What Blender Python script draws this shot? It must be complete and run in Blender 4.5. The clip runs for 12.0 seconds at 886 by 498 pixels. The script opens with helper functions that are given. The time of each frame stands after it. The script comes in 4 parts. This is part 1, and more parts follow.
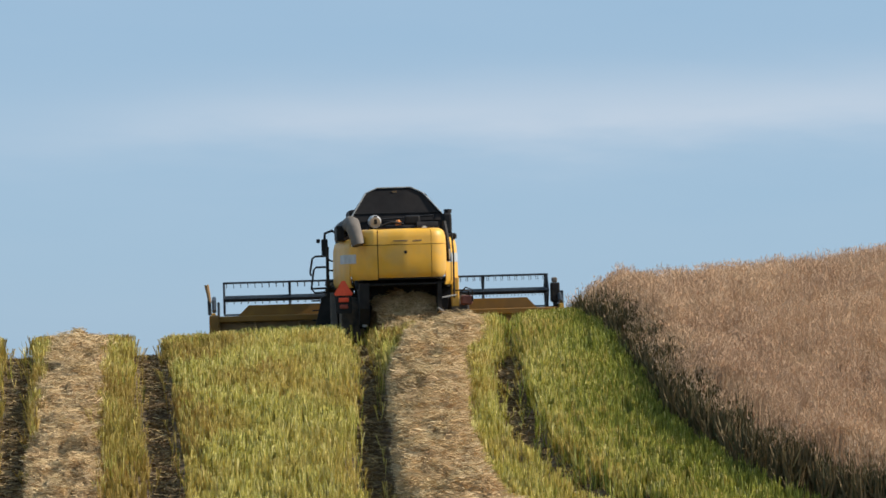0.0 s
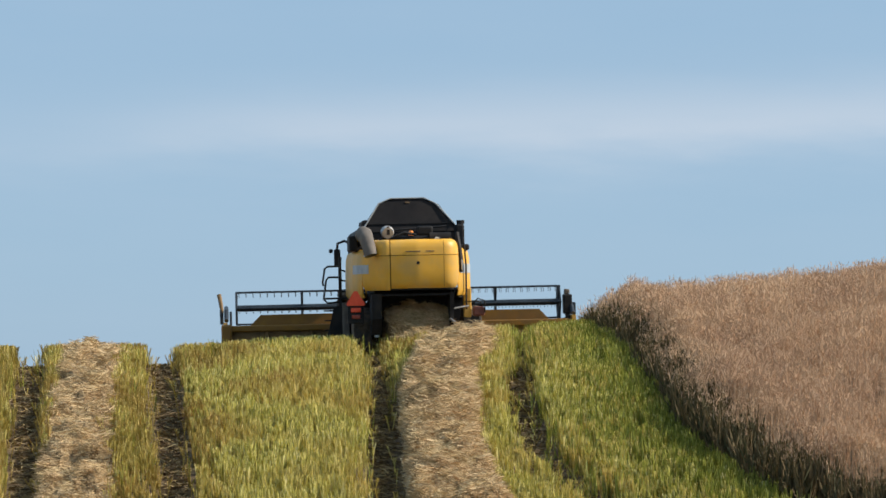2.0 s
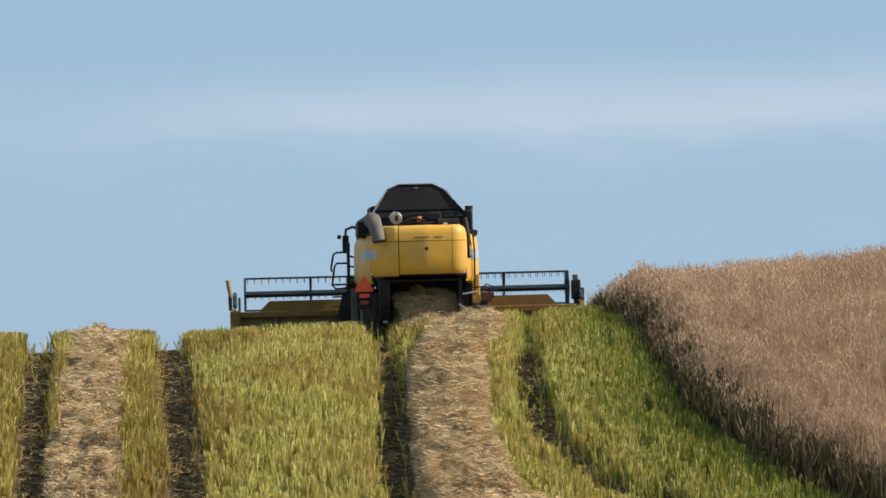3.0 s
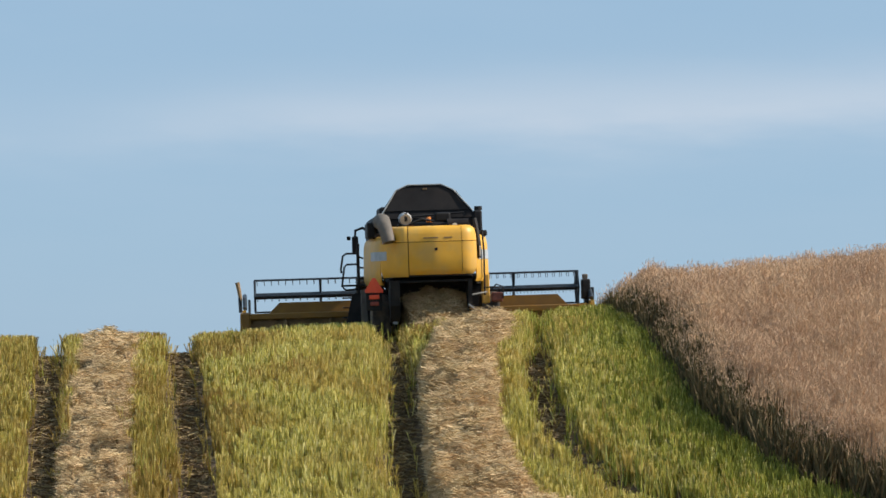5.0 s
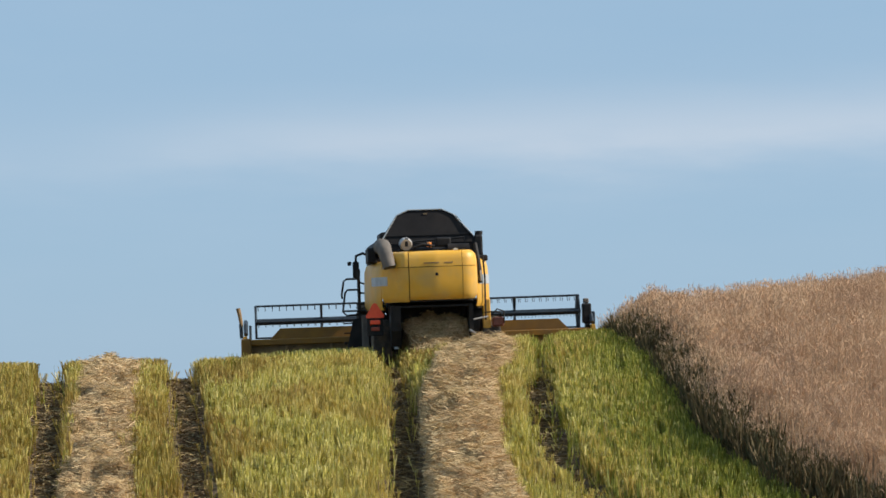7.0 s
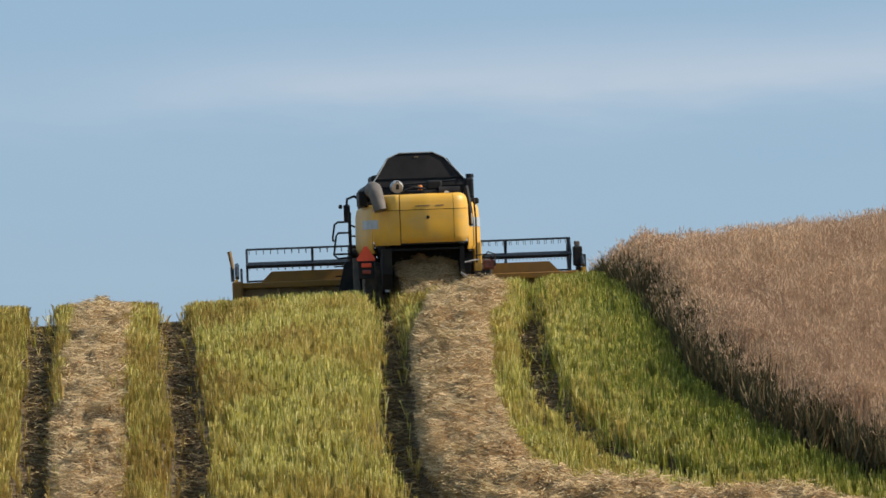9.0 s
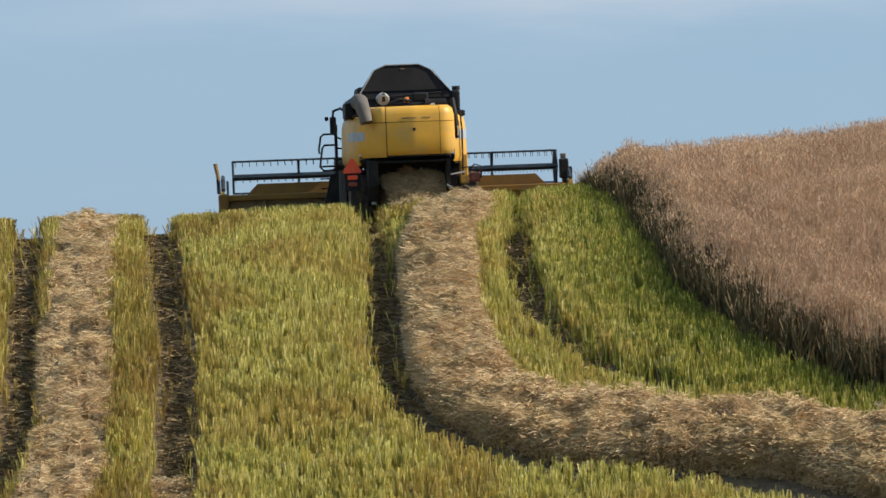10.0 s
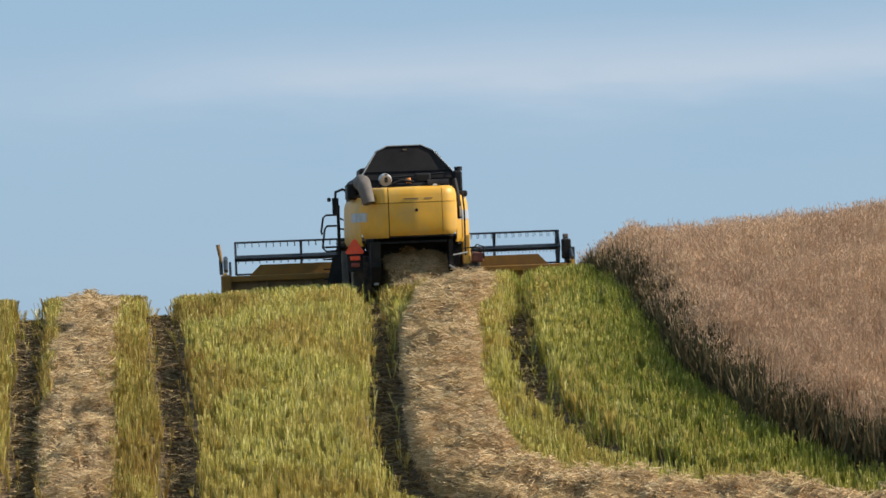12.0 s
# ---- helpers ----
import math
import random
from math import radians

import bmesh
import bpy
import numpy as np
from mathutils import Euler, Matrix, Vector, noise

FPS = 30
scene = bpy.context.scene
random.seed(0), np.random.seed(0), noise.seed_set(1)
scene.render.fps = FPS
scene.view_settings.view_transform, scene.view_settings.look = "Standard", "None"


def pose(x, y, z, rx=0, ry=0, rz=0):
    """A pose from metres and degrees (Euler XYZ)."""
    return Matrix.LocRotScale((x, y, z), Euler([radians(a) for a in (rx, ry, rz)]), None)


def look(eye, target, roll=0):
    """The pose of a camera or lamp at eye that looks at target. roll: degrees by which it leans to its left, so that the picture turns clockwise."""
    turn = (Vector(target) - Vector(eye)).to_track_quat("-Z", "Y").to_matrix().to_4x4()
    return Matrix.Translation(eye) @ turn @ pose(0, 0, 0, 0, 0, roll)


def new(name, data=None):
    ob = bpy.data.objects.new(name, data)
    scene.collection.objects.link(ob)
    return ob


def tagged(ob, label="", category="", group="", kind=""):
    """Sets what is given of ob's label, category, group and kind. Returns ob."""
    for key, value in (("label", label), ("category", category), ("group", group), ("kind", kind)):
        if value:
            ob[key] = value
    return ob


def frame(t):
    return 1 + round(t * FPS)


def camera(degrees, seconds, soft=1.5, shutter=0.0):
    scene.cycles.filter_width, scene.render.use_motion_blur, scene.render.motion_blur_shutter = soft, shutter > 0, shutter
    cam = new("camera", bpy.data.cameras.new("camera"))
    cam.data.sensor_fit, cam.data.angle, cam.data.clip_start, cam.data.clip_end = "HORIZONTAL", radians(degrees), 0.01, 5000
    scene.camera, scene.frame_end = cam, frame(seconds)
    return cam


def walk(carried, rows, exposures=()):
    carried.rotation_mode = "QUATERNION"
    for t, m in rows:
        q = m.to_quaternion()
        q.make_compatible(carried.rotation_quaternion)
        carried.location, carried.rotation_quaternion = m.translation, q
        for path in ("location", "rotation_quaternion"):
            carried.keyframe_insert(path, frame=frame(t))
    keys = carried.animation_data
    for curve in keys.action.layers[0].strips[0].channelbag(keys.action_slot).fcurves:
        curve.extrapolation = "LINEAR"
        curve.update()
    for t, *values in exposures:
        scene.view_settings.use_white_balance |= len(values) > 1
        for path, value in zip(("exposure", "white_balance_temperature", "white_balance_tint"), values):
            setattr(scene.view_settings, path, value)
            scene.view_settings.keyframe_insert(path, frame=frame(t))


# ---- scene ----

# ---- camera: a long lens on one spot, panning and tilting by hand ----
EYE = (0.0, 0.0, 0.0)
cam = camera(17.82, 12.0, soft=1.6)
# seconds, tilt up, turn to the left, lean (degrees)
TURNS = [
    (0.0, 2.921, -0.628, 0.170), (0.5, 2.812, -0.617, 0.355), (1.0, 2.706, -0.551, 0.450),
    (1.5, 2.847, -0.463, 0.509), (2.0, 3.140, -0.371, 0.569), (2.5, 3.104, -0.286, 0.535),
    (3.0, 2.849, -0.203, 0.439), (5.0, 2.859, -0.009, 0.071), (5.5, 3.000, 0.000, 0.000),
    (6.0, 3.188, 0.014, -0.065), (6.5, 3.388, 0.024, -0.170), (8.5, 2.722, -0.029, -0.239),
    (9.0, 2.207, -0.173, -0.288), (9.5, 1.391, -0.314, -0.286), (10.0, 0.427, -0.443, -0.297),
    (10.5, 0.550, -0.481, -0.305), (11.0, 1.304, -0.464, -0.312), (11.5, 1.849, -0.433, -0.338),
    (12.0, 2.060, -0.402, -0.398)]
walk(cam, [(t, pose(*EYE, 90 + up, 0, turn) @ pose(0, 0, 0, 0, 0, lean)) for t, up, turn, lean in TURNS],
     exposures=[(0.0, 0.29), (6.5, 0.29), (8.5, 0.19), (9.5, 0.18), (10.0, 0.21), (10.5, 0.25), (11.5, 0.25), (12.0, 0.26)])

# ---- world and sun ----
SUN_TO = Vector((0.79, -0.04, 0.61)).normalized()
SUN_EL = math.asin(SUN_TO.z)
SUN_AZ = math.atan2(SUN_TO.x, SUN_TO.y)


def build_world():
    world = bpy.data.worlds.new("sky")
    scene.world = world
    world.use_nodes = True
    nt = world.node_tree
    nt.nodes.clear()
    N, L = nt.nodes.new, nt.links.new
    sky = N("ShaderNodeTexSky")
    sky.sky_type, sky.sun_disc = "NISHITA", False
    sky.sun_elevation, sky.sun_rotation = SUN_EL, SUN_AZ
    sky.air_density, sky.dust_density, sky.ozone_density = 1.0, 0.6, 2.0
    tint = N("ShaderNodeMix")
    tint.data_type, tint.blend_type = "RGBA", "MIX"
    tint.inputs["Factor"].default_value = 0.82
    L(sky.outputs[0], tint.inputs["A"])
    tint.inputs["B"].default_value = (3.3, 5.12, 7.1, 1)
    # a thin veil of high cloud lying in a band, and faint wisps about it
    co = N("ShaderNodeTexCoord")
    sep = N("ShaderNodeSeparateXYZ")
    L(co.outputs["Generated"], sep.inputs[0])
    mp = N("ShaderNodeMapping")
    mp.inputs["Scale"].default_value = (7, 7, 34)
    L(co.outputs["Generated"], mp.inputs[0])
    nz = N("ShaderNodeTexNoise")
    nz.inputs["Scale"].default_value, nz.inputs["Detail"].default_value, nz.inputs["Roughness"].default_value = 1.6, 5, 0.55
    L(mp.outputs[0], nz.inputs[0])

    def m(op, a, b):
        n = N("ShaderNodeMath")
        n.operation = op
        for k, v in enumerate((a, b)):
            if isinstance(v, (int, float)):
                n.inputs[k].default_value = v
            else:
                L(v, n.inputs[k])
        return n.outputs[0]
    # height of the band leans a little up to one side
    h = m("ADD", m("SUBTRACT", sep.outputs["Z"], m("MULTIPLY", sep.outputs["X"], 0.035)), m("MULTIPLY", m("SUBTRACT", nz.outputs[0], 0.5), 0.022))
    d = m("DIVIDE", m("SUBTRACT", h, 0.0965), 0.0135)
    band = m("POWER", 2.718, m("MULTIPLY", m("MULTIPLY", d, d), -1.0))
    # the band fades out towards one end
    ends = N("ShaderNodeMapRange")
    ends.interpolation_type = "SMOOTHSTEP"
    ends.inputs["From Min"].default_value, ends.inputs["From Max"].default_value = -0.15, -0.03
    ends.inputs["To Min"].default_value = 0.25
    L(sep.outputs["X"], ends.inputs[0])
    band = m("MULTIPLY", band, ends.outputs[0])
    veil = m("ADD", m("MULTIPLY", m("MULTIPLY", band, m("ADD", nz.outputs[0], 0.35)), 0.75), m("MULTIPLY", nz.outputs[0], 0.14))
    cloud = N("ShaderNodeMix")
    cloud.data_type = "RGBA"
    L(veil, cloud.inputs["Factor"])
    L(tint.outputs["Result"], cloud.inputs["A"])
    cloud.inputs["B"].default_value = (5.6, 6.5, 7.6, 1)
    bg = N("ShaderNodeBackground")
    bg.inputs["Strength"].default_value = 0.082
    out = N("ShaderNodeOutputWorld")
    L(cloud.outputs["Result"], bg.inputs["Color"])
    L(bg.outputs[0], out.inputs[0])


build_world()
sun = new("sun", bpy.data.lights.new("sun", "SUN"))
sun.data.energy, sun.data.angle, sun.data.color = 5.0, radians(0.6), (1.0, 0.925, 0.81)
sun.matrix_world = look(SUN_TO * 50, (0, 0, 0))


# ---- materials ----
def material(name, stops, rough=0.8, metal=0.0, scale=4.0, island=0.0, bump=0.0, bump_scale=60.0, stretch=(1, 1, 1), patch=None, detail=4.0, coat=0.0, shine=0.5, thin=0.0):
    """stops: colours along a noise (and, by island, a random value per piece); patch: (scale, colour, amount) of a second, wider noise."""
    mt = bpy.data.materials.new(name)
    mt.use_nodes = True
    nt = mt.node_tree
    N, L = nt.nodes.new, nt.links.new
    bsdf = nt.nodes["Principled BSDF"]
    bsdf.inputs["Roughness"].default_value = rough
    bsdf.inputs["Metallic"].default_value = metal
    bsdf.inputs["Coat Weight"].default_value = coat
    bsdf.inputs["Specular IOR Level"].default_value = shine
    geo = N("ShaderNodeNewGeometry")
    mp = N("ShaderNodeMapping")
    mp.inputs["Scale"].default_value = stretch
    L(geo.outputs["Position"], mp.inputs[0])
    nz = N("ShaderNodeTexNoise")
    nz.inputs["Scale"].default_value, nz.inputs["Detail"].default_value = scale, detail
    L(mp.outputs[0], nz.inputs[0])
    value = nz.outputs[0]
    if island:
        mix = N("ShaderNodeMix")
        mix.inputs["Factor"].default_value = island
        L(value, mix.inputs["A"])
        L(geo.outputs["Random Per Island"], mix.inputs["B"])
        value = mix.outputs["Result"]
    ramp = N("ShaderNodeValToRGB")
    while len(ramp.color_ramp.elements) < len(stops):
        ramp.color_ramp.elements.new(0.5)
    for e, (p, c) in zip(ramp.color_ramp.elements, stops):
        e.position, e.color = p, (*c, 1)
    L(value, ramp.inputs[0])
    colour = ramp.outputs[0]
    if patch:
        pn = N("ShaderNodeTexNoise")
        pn.inputs["Scale"].default_value, pn.inputs["Detail"].default_value = patch[0], 3
        L(geo.outputs["Position"], pn.inputs[0])
        pr = N("ShaderNodeMapRange")
        pr.inputs["From Min"].default_value, pr.inputs["From Max"].default_value = 0.42, 0.66
        pr.inputs["To Max"].default_value = patch[2]
        L(pn.outputs[0], pr.inputs[0])
        pm = N("ShaderNodeMix")
        pm.data_type = "RGBA"
        L(pr.outputs[0], pm.inputs["Factor"])
        L(colour, pm.inputs["A"])
        pm.inputs["B"].default_value = (*patch[1], 1)
        colour = pm.outputs["Result"]
    L(colour, bsdf.inputs["Base Color"])
    if thin:
        tr = N("ShaderNodeBsdfTranslucent")
        L(colour, tr.inputs["Color"])
        both = N("ShaderNodeMixShader")
        both.inputs[0].default_value = thin
        L(bsdf.outputs[0], both.inputs[1])
        L(tr.outputs[0], both.inputs[2])
        L(both.outputs[0], nt.nodes["Material Output"].inputs["Surface"])
    if bump:
        bn = N("ShaderNodeTexNoise")
        bn.inputs["Scale"].default_value, bn.inputs["Detail"].default_value = bump_scale, 4
        L(geo.outputs["Position"], bn.inputs[0])
        bm_ = N("ShaderNodeBump")
        bm_.inputs["Strength"].default_value, bm_.inputs["Distance"].default_value = bump, 0.02
        L(bn.outputs[0], bm_.inputs["Height"])
        L(bm_.outputs[0], bsdf.inputs["Normal"])
    return mt


M_SOIL = material("soil", [(0.3, (0.085, 0.052, 0.030)), (0.55, (0.15, 0.095, 0.052)), (0.75, (0.27, 0.18, 0.095))], 0.95, scale=9, bump=0.9, bump_scale=18, patch=(0.7, (0.16, 0.13, 0.05), 0.5), detail=8)
M_STALK = material("stubble_stalk", [(0.15, (0.19, 0.165, 0.026)), (0.36, (0.50, 0.45, 0.085)), (0.57, (0.71, 0.63, 0.175)), (0.84, (0.86, 0.77, 0.36))], 0.6, scale=0.9, island=0.68, patch=(0.5, (0.54, 0.36, 0.09), 0.6), thin=0.25)
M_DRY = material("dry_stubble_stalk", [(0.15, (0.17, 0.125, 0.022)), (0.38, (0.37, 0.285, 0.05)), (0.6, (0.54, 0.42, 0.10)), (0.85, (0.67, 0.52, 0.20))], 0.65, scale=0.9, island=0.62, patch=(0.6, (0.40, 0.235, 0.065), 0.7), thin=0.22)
# green shoots, and stubble stalks recoloured for the crop's shadow
M_GREEN = material("green_shoot_and_shaded_stalk", [(0.2, (0.12, 0.135, 0.016)), (0.5, (0.25, 0.265, 0.032)), (0.8, (0.45, 0.43, 0.075))], 0.55, scale=1.2, island=0.6, thin=0.22)
M_STRAW = material("straw", [(0.15, (0.27, 0.17, 0.08)), (0.4, (0.55, 0.38, 0.195)), (0.65, (0.74, 0.545, 0.31)), (0.9, (0.86, 0.69, 0.43))], 0.75, scale=2.2, island=0.52, patch=(1.4, (0.46, 0.36, 0.16), 0.35), thin=0.12)
# same straw, darker: the shade in the gaps between strands is painted in
M_SHADED_STRAWBED = material("shaded_straw_bed", [(0.3, (0.15, 0.095, 0.045)), (0.5, (0.29, 0.195, 0.095)), (0.72, (0.48, 0.34, 0.18))], 0.9, scale=14, bump=1.0, bump_scale=30, detail=8)
M_POD = material("ripe_pod", [(0.22, (0.37, 0.225, 0.13)), (0.42, (0.54, 0.355, 0.215)), (0.65, (0.62, 0.425, 0.265)), (0.9, (0.73, 0.535, 0.34))], 0.75, scale=0.8, island=0.2, patch=(0.45, (0.45, 0.295, 0.19), 0.65), thin=0.22)
M_LITTER = material("trodden_stalk", [(0.2, (0.09, 0.056, 0.026)), (0.5, (0.20, 0.13, 0.058)), (0.85, (0.42, 0.31, 0.14))], 0.85, scale=2, island=0.7)
# stems at the crop's edge; the shade of its cut face is in their colour
M_SHADED_STEM = material("shaded_crop_stem", [(0.2, (0.05, 0.05, 0.014)), (0.5, (0.115, 0.082, 0.03)), (0.8, (0.20, 0.13, 0.055))], 0.8, scale=1.5, island=0.6)
M_YELLOW = material("yellow_paint", [(0.3, (0.70, 0.355, 0.030)), (0.7, (0.78, 0.41, 0.042))], 0.48, scale=2.5, patch=(1.8, (0.50, 0.33, 0.12), 0.5), bump=0.03, coat=0.0)
# worn yellow, darkened further to carry the shade on the header's back
M_OCHRE = material("shaded_worn_yellow_paint", [(0.3, (0.23, 0.105, 0.009)), (0.7, (0.31, 0.145, 0.012))], 0.55, scale=3, patch=(2.2, (0.17, 0.095, 0.03), 0.55), bump=0.05)
M_DUSTY = material("dusty_tan_steel", [(0.3, (0.22, 0.135, 0.062)), (0.7, (0.32, 0.20, 0.092))], 0.75, scale=5, patch=(3, (0.12, 0.085, 0.05), 0.5), bump=0.1)
M_BLACK = material("black_plastic", [(0.3, (0.009, 0.009, 0.010)), (0.7, (0.018, 0.017, 0.018))], 0.65, scale=4, patch=(3, (0.045, 0.037, 0.03), 0.35), bump=0.05, shine=0.25)
M_TANK = material("dusty_black_tank", [(0.3, (0.012, 0.011, 0.012)), (0.7, (0.022, 0.020, 0.020))], 0.8, scale=3, patch=(1.6, (0.040, 0.033, 0.030), 0.4), bump=0.05, shine=0.15)
# pale colour for the whitish halo round the tank flap
M_EDGE_HALO = material("pale_edge_halo", [(0.3, (0.30, 0.30, 0.29)), (0.7, (0.42, 0.42, 0.40))], 0.4, metal=0.3)
M_STEEL = material("blue_black_steel", [(0.3, (0.016, 0.022, 0.030)), (0.7, (0.035, 0.046, 0.058))], 0.45, metal=0.3, scale=5, bump=0.05)
M_GREY = material("grey_rubber", [(0.3, (0.10, 0.085, 0.072)), (0.7, (0.16, 0.135, 0.115))], 0.8, scale=4, patch=(3, (0.22, 0.18, 0.14), 0.4), bump=0.08)
M_SILVER = material("silver_steel", [(0.3, (0.36, 0.35, 0.34)), (0.7, (0.5, 0.48, 0.46))], 0.5, metal=0.2, scale=6, patch=(4, (0.34, 0.30, 0.26), 0.4))
M_BADGE = material("grey_decal", [(0.3, (0.33, 0.35, 0.37)), (0.7, (0.46, 0.48, 0.50))], 0.5, scale=6)
M_RED = material("red_reflector", [(0.3, (0.85, 0.075, 0.025)), (0.7, (0.95, 0.11, 0.035))], 0.35, scale=8)
M_DARKRED = material("red_lamp", [(0.3, (0.20, 0.03, 0.018)), (0.7, (0.30, 0.055, 0.03))], 0.3, scale=8)
M_DULLRED = material("dusty_lamp", [(0.3, (0.14, 0.04, 0.025)), (0.7, (0.22, 0.065, 0.04))], 0.6, scale=8)
M_ORANGE = material("orange_lens", [(0.3, (0.75, 0.22, 0.04)), (0.7, (0.85, 0.30, 0.07))], 0.3, scale=8)
M_WHITE = material("white_lens", [(0.3, (0.7, 0.68, 0.6)), (0.7, (0.8, 0.78, 0.72))], 0.25, scale=8)
M_TYRE = material("tyre_rubber", [(0.3, (0.03, 0.026, 0.022)), (0.7, (0.065, 0.053, 0.042))], 0.95, scale=6, patch=(4, (0.16, 0.115, 0.075), 0.6), bump=0.2)
M_GLASS = material("cab_glass", [(0.3, (0.02, 0.025, 0.03)), (0.7, (0.03, 0.035, 0.04))], 0.08, scale=2)


# ---- the lie of the land ----
SLOPE_Y = [-300, -40, 0, 20, 38, 46, 55, 61, 67, 69, 71, 72.5, 74, 78, 100, 300, 800, 3000]
SLOPE = [0, 0, -0.12, -0.18, -0.02, 0.20, 0.38, 0.31, 0.21, 0.155, 0.06, -0.03, -0.10, -0.15, -0.10, -0.03, 0, 0]
_y = np.arange(-300, 3000, 0.25)
_z = np.cumsum(np.interp(_y, SLOPE_Y, SLOPE)) * 0.25
_z -= np.interp(72.5, _y, _z) - 0.81


def land(x, y):
    """Height of the bare ground."""
    u = np.clip(np.asarray(x, float) + 8, -30, 40)
    return np.interp(y, _y, _z) + 0.03 * u + 0.0023 * np.maximum(u, 0) ** 2


def spline(knots, step=0.2):
    """Dense smooth line through knots in the plan (Catmull-Rom)."""
    p = np.array(knots, float)
    p = np.vstack([2 * p[0] - p[1], p, 2 * p[-1] - p[-2]])
    out = []
    for i in range(1, len(p) - 2):
        n = max(2, int(np.linalg.norm(p[i + 1] - p[i]) / step))
        for t in np.arange(n) / n:
            a, b, c, d = p[i - 1:i + 3]
            out.append(0.5 * (2 * b + (c - a) * t + (2 * a - 5 * b + 4 * c - d) * t * t + (3 * b - a - 3 * c + d) * t ** 3))
    return np.array(out + [p[-2]])


def away(x, y, line):
    """Distance in the plan from many points to a line."""
    best = np.full(len(x), 1e9)
    for a, b in zip(line[:-1], line[1:]):
        d = b - a
        t = np.clip(((x - a[0]) * d[0] + (y - a[1]) * d[1]) / max(d @ d, 1e-9), 0, 1)
        best = np.minimum(best, np.hypot(x - a[0] - t * d[0], y - a[1] - t * d[1]))
    return best


OLD_ROW = spline([(-6.9, 46), (-6.75, 51.8), (-6.7, 53.7), (-6.77, 55.1), (-6.93, 56.7), (-7.15, 58.5), (-7.36, 60.6), (-7.63, 63.2), (-7.85, 66), (-8.1, 69), (-8.42, 72), (-8.75, 75), (-9.4, 82)])
OLD_LEFT = spline([(-8.5, 46), (-8.1, 50), (-7.88, 53.4), (-7.87, 54.6), (-7.92, 55.6), (-8.06, 57.3), (-8.36, 59.8), (-8.66, 62), (-9.05, 64.9), (-9.9, 71.4), (-10.4, 75), (-11.2, 82)])
OLD_RIGHT = spline([(-4.0, 46), (-4.4, 50), (-4.61, 53), (-4.69, 54.3), (-4.82, 55.8), (-4.94, 57.5), (-5.16, 59.4), (-5.47, 61.65), (-5.8, 64.4), (-6.1, 66.8), (-6.52, 70.45), (-6.95, 75), (-7.6, 82)])
NEW_ROW = spline([(0.90, 70.9), (0.88, 70.2), (0.80, 68.2), (0.62, 66.5), (0.40, 65), (0.41, 62.1), (0.46, 59.8), (0.59, 58), (0.79, 56.5), (1.17, 55.35), (1.83, 54.42), (2.62, 53.72), (3.49, 53.18), (4.41, 52.72), (5.35, 52.5), (6.35, 52.15), (7.33, 51.45), (8.3, 50.45), (11, 48.7), (16, 46.5)])
NEW_LEFT = spline([(-1.6, 75), (-1.35, 72), (-1.18, 69.5), (-1.05, 67), (-0.95, 64.5), (-0.88, 62.5), (-0.82, 60.5), (-0.76, 58.5), (-0.60, 56.8), (-0.26, 55.2), (0.30, 54.1), (1.0, 53.15), (1.95, 52.3), (3.2, 51.75), (4.2, 51.4), (4.95, 50.85), (5.7, 50.1), (6.6, 49.3), (9, 47.8), (16, 45.2)])
NEW_RIGHT = spline([(2.75, 76), (2.5, 71), (2.3, 66.8), (2.2, 64.4), (2.24, 62.5), (2.35, 60.6), (2.58, 59), (2.89, 58.1), (3.25, 57.3), (3.65, 56.4), (4.15, 55.6), (4.8, 55.0)])
CROP_EDGE = spline([(3.9, 84), (4.1, 76), (4.3, 71), (4.6, 68.2), (4.85, 66.4), (5.1, 63.8), (5.45, 60.2), (5.9, 58.3), (6.4, 57), (7.1, 55.7), (7.9, 54.6), (8.8, 53.6), (12, 51.6), (18, 49.5), (30, 46.5)])


def beyond_edge(x, y):
    """True where the uncut crop stands: past CROP_EDGE, on its right."""
    i = np.argmin((x[:, None] - CROP_EDGE[None, :, 0]) ** 2 + (y[:, None] - CROP_EDGE[None, :, 1]) ** 2, axis=1)
    i = np.clip(i, 1, len(CROP_EDGE) - 2)
    d = CROP_EDGE[i + 1] - CROP_EDGE[i - 1]
    return d[:, 0] * (y - CROP_EDGE[i, 1]) - d[:, 1] * (x - CROP_EDGE[i, 0]) > 0


def soup(name, verts, faces, materials, which=None, smooth=False):
    """One mesh object out of arrays of corners and four-sided faces."""
    verts, faces = np.ascontiguousarray(verts, np.float32), np.ascontiguousarray(faces, np.int32)
    me = bpy.data.meshes.new(name)
    me.vertices.add(len(verts))
    me.vertices.foreach_set("co", verts.ravel())
    me.loops.add(faces.size)
    me.loops.foreach_set("vertex_index", faces.ravel())
    me.polygons.add(len(faces))
    me.polygons.foreach_set("loop_start", np.arange(0, faces.size, faces.shape[1], dtype=np.int32))
    for mt in materials:
        me.materials.append(mt)
    if which is not None:
        me.polygons.foreach_set("material_index", np.ascontiguousarray(which, np.int32))
    me.polygons.foreach_set("use_smooth", np.full(len(faces), smooth))
    me.update(calc_edges=True)
    return new(name, me)


